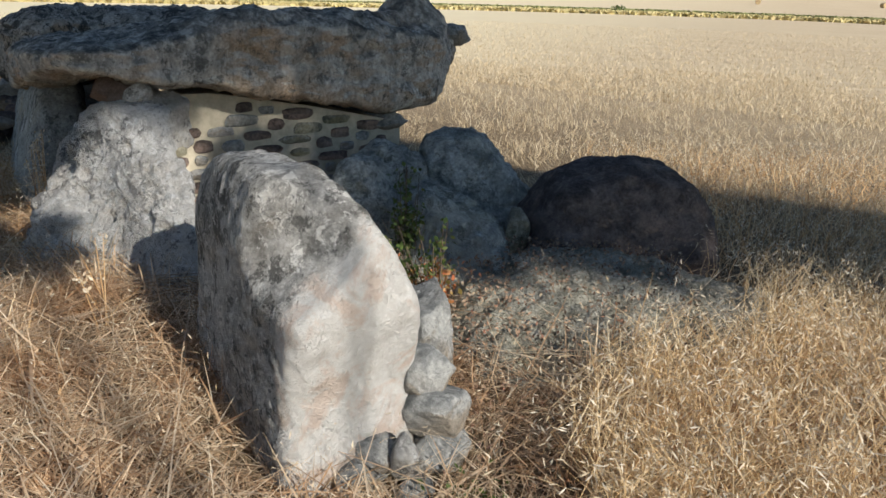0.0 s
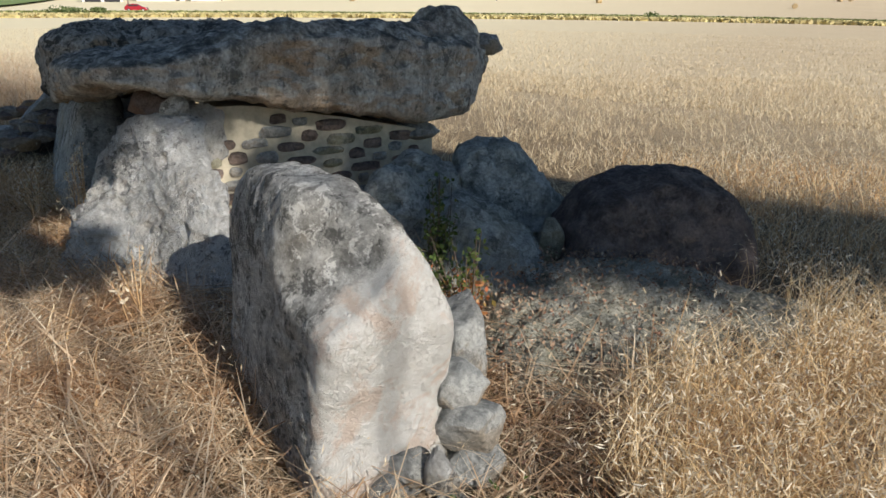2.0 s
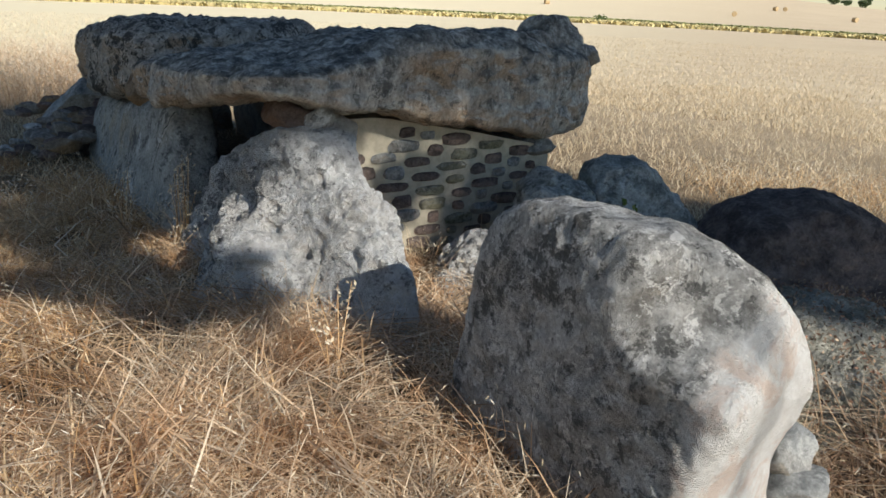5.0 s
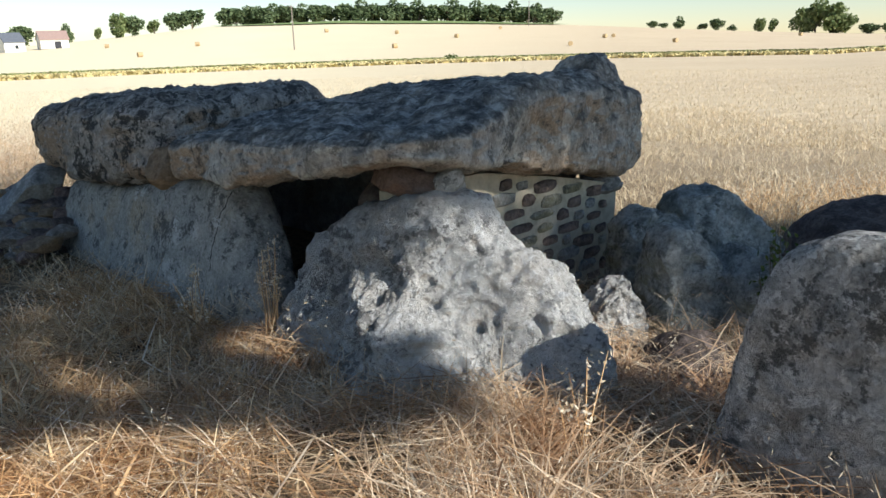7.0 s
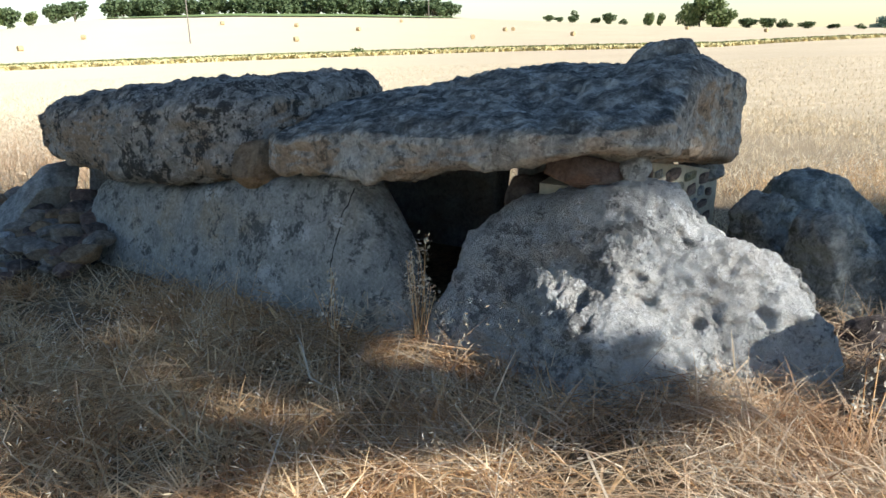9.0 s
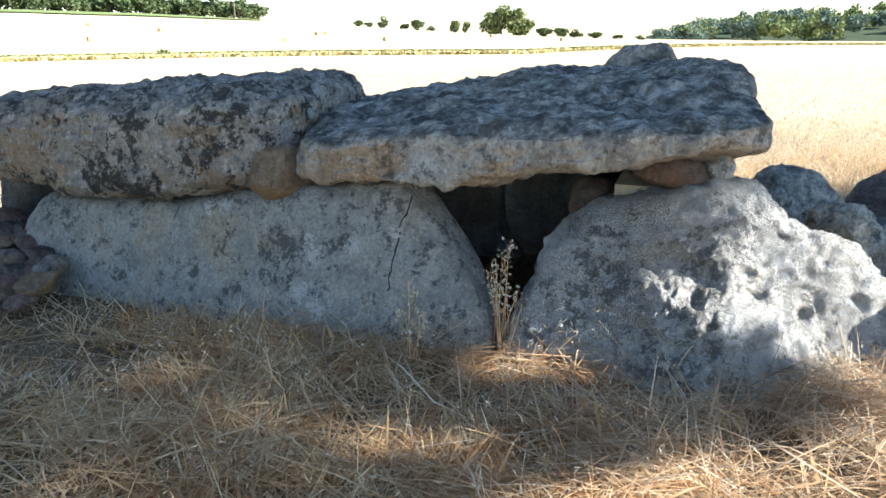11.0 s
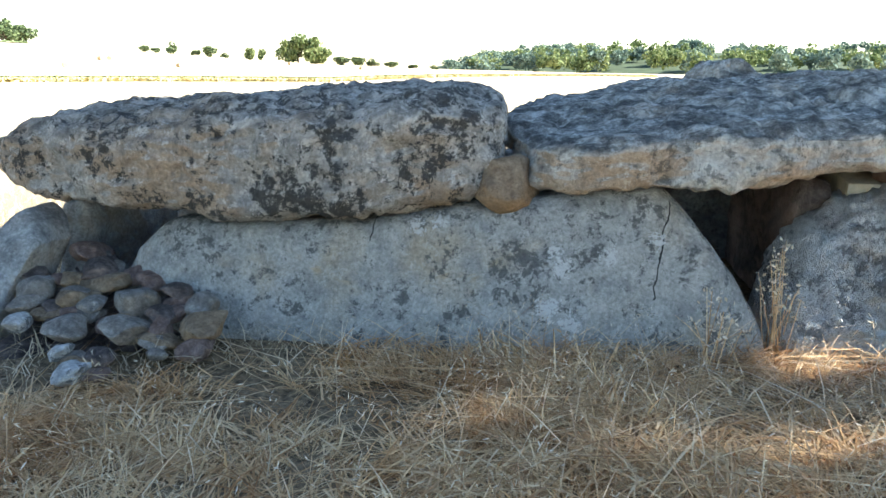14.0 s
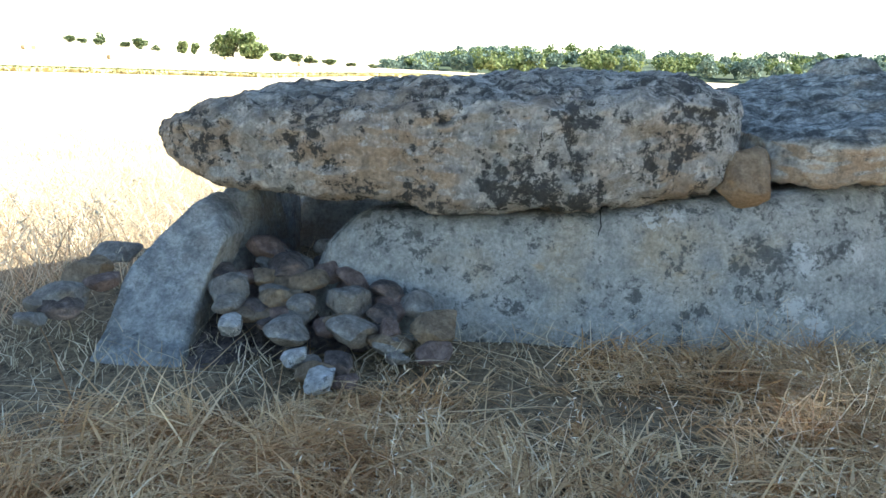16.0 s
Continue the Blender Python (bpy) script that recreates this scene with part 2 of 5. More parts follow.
def rock(name, outline, near, far, axes, mat, m=None, around=140, across=64, edge=0.35, flat=0.3, rough=0.03, size=1.0, seed=0, parent=None, chips=0.5):
    """A boulder or slab. outline: its shape seen face on, in (u, v); near(u, v), far(u, v): the two faces' place along w.
    axes: which of the local x, y, z u, v and w are. edge, flat: small for square edges, near 1 for round ones."""
    loop = smooth_loop(outline, around)
    c = loop.mean(0)
    verts, rings = [], []
    # a cross-section from face to face, in even steps along its length
    a = np.linspace(-math.pi / 2, math.pi / 2, 2000)
    ff, gg = np.maximum(0, np.cos(a)) ** edge, np.copysign(np.abs(np.sin(a)) ** flat, a)
    step = np.concatenate([[0], np.cumsum(np.hypot(np.diff(ff), 0.4 * np.diff(gg)))])
    at = np.linspace(0, step[-1], across + 1)
    ff, gg = np.interp(at, step, ff), np.interp(at, step, gg)
    for j in range(across + 1):
        f, g = ff[j], gg[j]
        pts = [c] if j in (0, across) else [c + f * (q - c) for q in loop]
        ring = []
        for u, v in pts:
            n0, f0 = near(u, v), far(u, v)
            w = (n0 + f0) / 2 + g * (f0 - n0) / 2
            p = [0.0, 0.0, 0.0]
            for ax, val in zip(axes, (u, v, w)):
                p[ax] = val
            ring.append(len(verts))
            verts.append(Vector(p))
        rings.append(ring)
    faces = []
    for r0, r1 in zip(rings, rings[1:]):
        n = max(len(r0), len(r1))
        for i in range(n):
            k = (i + 1) % n
            if len(r0) == 1:
                faces.append((r0[0], r1[i], r1[k]))
            elif len(r1) == 1:
                faces.append((r0[i], r1[0], r0[k]))
            else:
                faces.append((r0[i], r1[i], r1[k], r0[k]))
    me = bpy.data.meshes.new(name)
    me.from_pydata(verts, [], faces)
    bm = bmesh.new()
    bm.from_mesh(me)
    bmesh.ops.recalc_face_normals(bm, faces=bm.faces)
    bm.normal_update()
    off = Vector((seed * 7.31, seed * 3.17, seed * 5.93))
    moved = []
    for v in bm.verts:
        p = v.co / size + off
        d = 0.85 * noise.noise(p * 1.7) + 0.5 * noise.noise(p * 4.1) + 0.38 * noise.noise(p * 9.0) + 0.26 * noise.noise(p * 19.0)
        pits = noise.noise(p * 5.5 + Vector((9, 2, 4)))
        d -= chips * max(0.0, abs(pits) * 2.2 - 0.75)
        d -= chips * 0.9 * max(0.0, 0.22 - abs(noise.noise(p * 2.6 + Vector((3, 7, 1))))) * 4 * max(0.0, noise.noise(p * 1.1) + 0.3)
        d += chips * 0.5 * (abs(noise.noise(p * 13.0)) - 0.3)
        step = noise.noise(p * 1.3 + Vector((5, 1, 8))) * 3.2
        d += chips * 0.35 * (smoothstep(0.25, 0.75, step - math.floor(step)) - (step - math.floor(step)))
        moved.append(v.co + v.normal * d * rough)
    for v, co in zip(bm.verts, moved):
        v.co = co
    bm.to_mesh(me)
    bm.free()
    me.materials.append(mat)
    me.polygons.foreach_set("use_smooth", [True] * len(me.polygons))
    ob = new(name, me)
    if parent:
        ob.parent = parent
    ob.matrix_basis = m or Matrix()
    return ob


def boulder(name, at, dims, turn, mat, seed, label, category="stone", group="", rough=0.10, tilt=(0, 0), cuts=5, detail=4):
    """A loose stone: a ball cut by a few planes and roughened."""
    rnd = random.Random(seed * 13 + 5)
    bm = bmesh.new()
    bmesh.ops.create_icosphere(bm, subdivisions=detail, radius=1.0)
    planes = []
    for i in range(cuts + 4):
        d = Vector((rnd.gauss(0, 1), rnd.gauss(0, 1), rnd.gauss(0, 0.8))).normalized()
        planes.append((d, rnd.uniform(0.58, 0.86)))
    off = Vector((seed * 2.7, seed * 1.3, seed * 4.1))
    for v in bm.verts:
        p = v.co.copy()
        for d, h in planes:
            s = p.dot(d)
            if s > h:
                p -= d * (s - h) * 0.94
        n = noise.noise(p * 1.6 + off) + 0.5 * noise.noise(p * 3.7 + off) + 0.35 * noise.noise(p * 8.5 + off) + 0.2 * noise.noise(p * 19 + off)
        v.co = p * (1 + rough * n)
    for v in bm.verts:
        v.co = Vector((v.co.x * dims[0], v.co.y * dims[1], v.co.z * dims[2])) / 2 * 1.25
    me = bpy.data.meshes.new(name)
    bm.to_mesh(me)
    bm.free()
    me.materials.append(mat)
    me.polygons.foreach_set("use_smooth", [True] * len(me.polygons))
    ob = new(name, me)
    ob.matrix_basis = pose(*at, tilt[0], tilt[1], turn)
    return tagged(ob, label, category, group)


def lerp_table(x, table):
    xs, ys = zip(*table)
    return float(np.interp(x, xs, ys))


def smoothstep(a, b, x):
    s = min(1.0, max(0.0, (x - a) / (b - a)))
    return s * s * (3 - 2 * s)


# ---- the ground: one sheet to the horizon ----
CX, CY = -4.0, 3.0
STRIP_DIST = [(-60, 118), (-34, 125), (0, 130), (25, 140), (41, 150), (50, 200), (62, 330), (90, 420), (180, 420)]
STRIP_Z = [(-60, -2.3), (-34, -2.4), (0, -2.1), (25, -2.0), (41, -2.2), (50, -2.0), (62, -3.0), (90, -4.0), (180, -2.0)]
SKY_EL = [(-60, -0.3), (-34, -0.1), (-20, 0.15), (-14, 0.5), (-8, 1.0), (-3, 1.5), (6, 1.65), (14, 1.45), (22, 1.05), (29, 0.6), (35, 0.2), (42, -0.15), (50, -0.45), (58, -0.6), (70, -0.6), (90, -0.5), (180, 0.0)]


def ground_z(x, y):
    r, az = math.hypot(x - CX, y - CY), abs_az(x, y)
    slope = -0.030 if x < -2 else 0.035
    near = -0.20 - slope * max(-7.0, min(5.0, x + 2)) + 0.03 * noise.noise((x * 0.6, y * 0.6, 3.1)) + 0.012 * noise.noise((x * 2.3, y * 2.3, 8.0))
    sd, sz, el = lerp_table(az, STRIP_DIST), lerp_table(az, STRIP_Z), lerp_table(az, SKY_EL)
    top_r = max(420.0, sd * 1.6)
    top_z = 1.6 + top_r * math.tan(radians(el))
    if r < 12:
        z = near
    elif r < sd:
        s = smoothstep(12, 40, r)
        line = -0.2 + (sz + 0.2) * (r - 12) / (sd - 12)
        z = near * (1 - s) + line * s
    elif r < sd + 12:
        z = sz
    elif r < top_r:
        s = (r - sd - 12) / (top_r - sd - 12)
        z = sz + (top_z - sz) * (0.35 * s + 0.65 * smoothstep(0, 1, s))
    else:
        z = top_z - (r - top_r) * 0.004
    return z


def abs_az(x, y):
    """Degrees clockwise from +y; what lies behind to the left counts as -90."""
    a = math.degrees(math.atan2(x - CX, y - CY))
    return max(-90.0, a)


def place(az, dist):
    x, y = CX + dist * math.sin(radians(az)), CY + dist * math.cos(radians(az))
    return x, y, ground_z(x, y)


def soil_material():
    """Straw litter and earth close by, stubble further out, green and ripe crops past the field's far edge."""
    m, t, b = material("ground_cover", 0.95)
    co = t.nodes.new("ShaderNodeTexCoord").outputs["Object"]
    fine = noise_tex(t, co, 22.0, 8, 0.75)
    mid = noise_tex(t, co, 1.1, 6, 0.6)
    wide = noise_tex(t, co, 0.05, 4, 0.55)
    mp = node(t, "Mapping")
    mp.inputs["Rotation"].default_value = (0, 0, radians(24))
    mp.inputs["Scale"].default_value = (0.09, 2.6, 1)
    t.links.new(co, mp.inputs[0])
    rows = noise_tex(t, mp.outputs[0], 1.0, 4, 0.5)
    # earth tone set darker, so that gaps between the blades look shaded
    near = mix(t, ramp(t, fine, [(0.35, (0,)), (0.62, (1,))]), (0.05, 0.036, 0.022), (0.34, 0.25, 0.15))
    field = mix(t, ramp(t, rows, [(0.35, (0,)), (0.65, (1,))]), (0.54, 0.42, 0.27), (0.63, 0.51, 0.35))
    field = mix(t, times(t, ramp(t, mid, [(0.4, (0,)), (0.7, (1,))]), 0.35), field, (0.47, 0.36, 0.22))
    field = mix(t, times(t, ramp(t, wide, [(0.4, (0,)), (0.65, (1,))]), 0.5), field, (0.64, 0.52, 0.34))
    # view-bearing brightness put into the colour: paler towards the village, redder away from it
    place_xy = t.nodes.new("ShaderNodeSeparateXYZ")
    t.links.new(co, place_xy.inputs[0])
    bearing = times(t, times(t, place_xy.outputs["X"], CX, "SUBTRACT"), times(t, times(t, place_xy.outputs["Y"], CY, "SUBTRACT"), 5.0, "MAXIMUM"), "DIVIDE")
    field = mix(t, ramp(t, times(t, times(t, bearing, 0.5, "ADD"), times(t, times(t, wide, 0.3), 0.15, "SUBTRACT"), "ADD"), [(0.45, (1,)), (1.0, (0,))]), field, (0.80, 0.69, 0.46))
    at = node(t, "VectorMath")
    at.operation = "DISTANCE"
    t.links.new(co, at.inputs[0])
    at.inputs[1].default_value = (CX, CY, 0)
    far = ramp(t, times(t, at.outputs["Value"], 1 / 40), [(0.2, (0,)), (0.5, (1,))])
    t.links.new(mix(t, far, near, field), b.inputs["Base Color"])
    bump(t, b, fine, 0.7, 0.05)
    return m


SOIL = soil_material()
GREEN_CROP = plain_material("green_crop", (0.20, 0.26, 0.09), 0.9, 0.2, 0.2)


def build_ground():
    rs = [0.0] + [0.35 * i for i in range(1, 45)] + [16 * 1.045 ** i for i in range(1, 110)] + [2300, 4300]
    n = 220
    verts, faces = [], []
    for r in rs:
        for k in range(n):
            a = math.radians(360 * k / n)
            x, y = CX + r * math.sin(a), CY + r * math.cos(a)
            verts.append((x, y, ground_z(x, y)))
    for i in range(len(rs) - 1):
        for k in range(n):
            q = (k + 1) % n
            a, b, c, d = i * n + k, i * n + q, (i + 1) * n + q, (i + 1) * n + k
            faces.append((a, d, c, b) if i else (d, c, b))
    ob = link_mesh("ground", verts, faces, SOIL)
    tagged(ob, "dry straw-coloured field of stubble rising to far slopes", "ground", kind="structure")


build_ground()
DOLMEN = pose(-3.3, 6.0, 0, 0, 0, -60)     # local x along the tomb, y into it


# ---- the tomb ----
def bulge(x, c, w):
    return math.exp(-((x - c) / w) ** 2)


def build_tomb():
    # front capstone: thick at its far side, its near lip raised and overhanging
    def cr_top(u, v):
        # the top falls towards the front lip; a crest runs from the lip's end back to the knob
        z = 1.34 - 0.17 * smoothstep(1.5, 0.35, v) - 0.06 * smoothstep(0.3, -0.1, v) - 0.15 * smoothstep(0.1, -1.15, u)
        z -= 0.06 * smoothstep(2.2, 3.1, v)
        crest = u - lerp_table(v, [(0.2, 1.35), (0.6, 1.42), (1.4, 1.36), (2.4, 1.05), (3.1, 0.6)])
        z += (0.06 * smoothstep(0.3, 1.3, v) + 0.02) * math.exp(-(crest / (0.16 if crest > 0 else 0.34)) ** 2)
        knob = smoothstep(0.34, 0.16, math.hypot((u - 0.50) * 0.85, v - 3.14))
        z -= 0.22 * smoothstep(3.45, 3.65, v)
        return z + 0.17 * knob

    def cr_low(u, v):
        z = lerp_table(v, [(-0.2, 0.90), (0.4, 0.93), (1.0, 0.86), (1.8, 0.72), (2.4, 0.62), (3.2, 0.56), (3.5, 0.8), (3.8, 1.0)])
        front = smoothstep(0.9, 0.0, v)
        return z * (1 - front) + front * lerp_table(u, [(-1.1, 0.69), (0.0, 0.73), (0.9, 0.90), (1.6, 1.06)])
    ob = rock("capstone", [(-1.10, 0.10), (-0.7, -0.08), (0.0, -0.08), (0.6, -0.04), (1.15, 0.02), (1.56, 0.16), (1.68, 0.42), (1.60, 0.8), (1.50, 1.5), (1.38, 2.4), (1.28, 2.90), (1.08, 3.22), (0.76, 3.44), (0.56, 3.62), (0.42, 3.74), (0.20, 3.70), (0.06, 3.40), (-0.5, 2.9), (-1.15, 2.1), (-1.34, 1.2), (-1.26, 0.5)],
              cr_low, cr_top, (0, 1, 2), ROCK_CAP, DOLMEN, 340, 150, 0.17, 0.24, 0.050, 0.8, 3, chips=0.8)
    tagged(ob, "massive grey capstone, dark-crusted on top, resting on upright slabs", "capstone", "capstones of the tomb")

    nub = boulder("nub", (0.42, 3.70, 1.17), (0.30, 0.26, 0.18), 60, ROCK_GREY, 36, "blunt dark nub jutting from the capstone's edge", "", "", 0.12)
    nub.parent = ob

    # rear capstone
    def cl_top(u, v):
        z = lerp_table(u, [(-4.9, 0.92), (-4.5, 1.06), (-4.2, 1.15), (-3.4, 1.19), (-2.4, 1.28), (-1.6, 1.31), (-1.2, 1.25)])
        return z - 0.10 * smoothstep(0.35, -0.2, v)

    def cl_low(u, v):
        return lerp_table(u, [(-4.8, 0.66), (-4.3, 0.50), (-3.5, 0.48), (-2.7, 0.43), (-1.9, 0.52), (-1.5, 0.60), (-1.2, 0.80)])
    ob = rock("capstone", [(-4.86, 0.30), (-4.55, 0.02), (-3.7, -0.13), (-2.7, -0.16), (-1.9, -0.12), (-1.45, -0.02), (-1.28, 0.22), (-1.36, 0.8), (-1.48, 1.6), (-1.9, 2.1), (-2.9, 2.1), (-3.7, 1.7), (-4.25, 1.05), (-4.62, 0.65)],
              cl_low, cl_top, (0, 1, 2), ROCK_BACK, DOLMEN, 340, 150, 0.24, 0.36, 0.055, 0.8, 8, chips=0.8)
    tagged(ob, "long lichen-spotted capstone lying on a broad upright slab", "capstone", "capstones of the tomb")

    # upright slabs
    ob = rock("upright_slab", [(-3.85, -0.2), (-3.75, 0.2), (-3.5, 0.43), (-2.9, 0.44), (-2.14, 0.49), (-1.45, 0.60), (-0.8, 0.71), (-0.35, 0.73), (-0.1, 0.5), (0.15, 0.2), (0.30, -0.1), (0.30, -0.55), (-1.5, -0.6), (-3.6, -0.6)],
              lambda u, v: -0.02 + 0.28 * (v - 0.3) - 0.04 * bulge(u, -1.5, 1.2), lambda u, v: 0.42 + 0.12 * (v - 0.3), (0, 2, 1), ROCK_SLAB, DOLMEN, 240, 80, 0.16, 0.5, 0.03, 1.3, 5, chips=0.3)
    tagged(ob, "broad smooth grey upright slab with a vertical crack", "standing stone", "uprights of the tomb")
    ob = rock("upright_slab", [(0.22, -0.4), (0.32, -0.1), (0.52, 0.42), (0.78, 0.66), (1.1, 0.76), (1.42, 0.83), (1.62, 0.78), (1.80, 0.60), (2.05, 0.52), (2.30, 0.34), (2.48, 0.08), (2.55, -0.4), (1.4, -0.6)],
              lambda u, v: 0.10 + 0.36 * (v - 0.2) + 0.04 * (u - 1.2) + 0.55 * max(0.0, u - 1.38 - 0.35 * max(0.0, 0.83 - v)) - 0.19 * smoothstep(0.95, 1.50, u) * smoothstep(2.08, 1.55, u) * smoothstep(0.24, 0.10, v - 0.3 * (1.75 - u)),
              lambda u, v: 0.78 + 0.05 * v, (0, 2, 1), ROCK_PALE, DOLMEN, 320, 150, 0.20, 0.45, 0.048, 0.55, 11, chips=0.85)
    tagged(ob, "rough pale grey triangular upright slab in dappled sun", "standing stone", "uprights of the tomb")
    ob = rock("upright_slab", [(-4.3, -0.4), (-4.25, 0.42), (-2.5, 0.5), (-1.4, 0.74), (-0.40, 0.76), (-0.34, 0.1), (-0.34, -0.4)], lambda u, v: 1.75, lambda u, v: 2.1, (0, 2, 1), ROCK_GREY, DOLMEN, 100, 40, 0.2, 0.4, 0.04, 1.0, 21)
    tagged(ob, "dark grey slab closing the back of the chamber", "standing stone", "uprights of the tomb")
    ob = rock("upright_slab", [(-0.5, -0.4), (-0.48, 0.62), (0.0, 0.76), (0.75, 0.74), (0.88, 0.2), (0.9, -0.4)], lambda u, v: 2.35, lambda u, v: 2.7, (0, 2, 1), ROCK_GREY, DOLMEN, 100, 40, 0.2, 0.4, 0.04, 1.0, 22)
    tagged(ob, "dark grey slab closing the back of the chamber", "standing stone", "uprights of the tomb")
    ob = rock("upright_slab", [(0.42, -0.4), (0.40, 0.2), (0.50, 0.44), (1.6, 0.44), (1.75, 0.1), (1.75, -0.4)], lambda u, v: -4.62 + 0.1 * v, lambda u, v: -4.34, (1, 2, 0), ROCK_GREY, DOLMEN, 100, 40, 0.25, 0.4, 0.04, 1.0, 23)
    tagged(ob, "grey slab at the rear end of the tomb", "standing stone", "uprights of the tomb")
    # dark slab added before the wall's inner face, to keep the chamber dark
    ob = rock("upright_slab", [(0.60, -0.4), (0.58, 0.66), (0.9, 0.74), (2.0, 0.62), (2.5, 0.5), (2.55, -0.4)], lambda u, v: 0.55, lambda u, v: 0.82, (1, 2, 0), ROCK_BROWN, DOLMEN, 100, 40, 0.2, 0.4, 0.03, 1.0, 24)
    tagged(ob, "dark brown slab added to darken the chamber inside the wall", "standing stone", "uprights of the tomb")
    # leaning slab at the rear corner
    ob = rock("leaning_slab", [(-4.90, -0.5), (-4.86, -0.15), (-4.82, 0.12), (-4.70, 0.28), (-4.52, 0.47), (-4.36, 0.38), (-4.30, 0.25), (-4.36, 0.0), (-4.42, -0.5)], lambda u, v: -0.05 + (v - 0.45) * 0.90, lambda u, v: 0.30 + (v - 0.45) * 0.6, (0, 2, 1), ROCK_GREY, DOLMEN, 140, 60, 0.08, 0.18, 0.018, 0.8, 25, chips=0.4)
    tagged(ob, "pale blue-grey slab leaning beside the rubble", "standing stone")
    # small stones wedged under the capstones
    for at, dims, turn, mat, seed, lab in (
            ((1.14, 0.50, 0.85), (0.42, 0.30, 0.20), 8, ROCK_RUST, 31, "flat brownish stone wedged beneath the capstone"),
            ((1.41, 0.62, 0.86), (0.17, 0.16, 0.14), 20, ROCK_WHITE, 32, "small white stone wedged beneath the capstone"),
            ((-1.27, 0.13, 0.73), (0.40, 0.34, 0.30), 30, ROCK_TAN, 33, "tan block wedged between the two capstones"),
            ((1.04, 2.66, 0.51), (0.36, 0.30, 0.15), 70, ROCK_GREY, 34, "flat grey stone wedged beneath the capstone"),
            ((-1.46, 0.30, 0.56), (0.10, 0.1, 0.10), 40, ROCK_WHITE, 35, "tiny pale stone packed beside the tan block")):
        p = DOLMEN @ Vector(at)
        boulder("wedge_stone", p, dims, turn - 60, mat, seed, lab, "stone", "wedge stones")


build_tomb()


def build_wall():
    wall = tagged(new("masonry_wall"), "low wall of dark stones set in cream mortar", "wall")
    wall.matrix_basis = DOLMEN
    top = [(0.55, 0.74), (0.9, 0.80), (1.2, 0.80), (2.0, 0.66), (2.75, 0.50)]
    bm = bmesh.new()
    ds = np.linspace(0.55, 2.75, 23)
    zs = np.linspace(0, 1, 12)
    grid = {}
    for i, d in enumerate(ds):
        for j, s in enumerate(zs):
            zt = lerp_table(d, top)
            z = -0.5 + s * (zt + 0.5)
            for k, x in enumerate((0.85, 1.15)):
                grid[i, j, k] = bm.verts.new((x + (0.015 * noise.noise((d * 5, z * 5, 1)) if k else 0), d, z))
    I, J = len(ds) - 1, len(zs) - 1
    for i in range(I):
        for j in range(J):
            bm.faces.new([grid[i, j, 1], grid[i + 1, j, 1], grid[i + 1, j + 1, 1], grid[i, j + 1, 1]])
            bm.faces.new([grid[i, j, 0], grid[i, j + 1, 0], grid[i + 1, j + 1, 0], grid[i + 1, j, 0]])
        bm.faces.new([grid[i, J, 1], grid[i + 1, J, 1], grid[i + 1, J, 0], grid[i, J, 0]])
    for j in range(J):
        bm.faces.new([grid[0, j, 0], grid[0, j, 1], grid[0, j + 1, 1], grid[0, j + 1, 0]])
        bm.faces.new([grid[I, j, 1], grid[I, j, 0], grid[I, j + 1, 0], grid[I, j + 1, 1]])
    part("mortar", bm, MORTAR, wall, "cream lime mortar")
    rnd = random.Random(4)
    count = 0
    for course in range(9):
        d = 0.62 + rnd.uniform(0, 0.12)
        while d < 2.68:
            w = rnd.uniform(0.10, 0.30)
            if d + w > 2.72:
                break
            zt = lerp_table(d + w / 2, top) - 0.075 - course * 0.098 * (1 + 0.10 * (2.7 - d) * 0.5)
            h = rnd.uniform(0.06, 0.095)
            if d < 1.12 and course < 2:
                d += w
                continue
            bm = bmesh.new()
            bmesh.ops.create_icosphere(bm, subdivisions=2, radius=1.0)
            seedv = Vector((count * 3.3, 1.7, count))
            for v in bm.verts:
                p = v.co.copy()
                p = Vector(tuple(math.copysign(abs(q) ** 0.6, q) for q in p))
                p *= 1 + 0.30 * noise.noise(p * 1.3 + seedv)
                v.co = (1.150 + 0.022 * p.x, d + w / 2 + p.y * w * 0.46, zt + p.z * h * 0.52)
            part("wall_stone", bm, (ROCK_BROWN, ROCK_GREY, ROCK_BROWN, ROCK_MOSS)[count % 4], wall)
            count += 1
            d += w + rnd.uniform(0.03, 0.06)
    bm = bmesh.new()
    bmesh.ops.create_icosphere(bm, subdivisions=4, radius=1.0)
    for v in bm.verts:
        p = Vector(tuple(math.copysign(abs(q) ** 0.55, q) for q in v.co))
        p *= 1 + 0.22 * noise.noise(p * 1.6) + 0.08 * noise.noise(p * 5)
        v.co = (1.12 + 0.075 * p.x, 0.84 + 0.17 * p.y, 0.60 + 0.22 * p.z)
    part("corner_block", bm, ROCK_PALE, wall, "pale tan corner block")


build_wall()


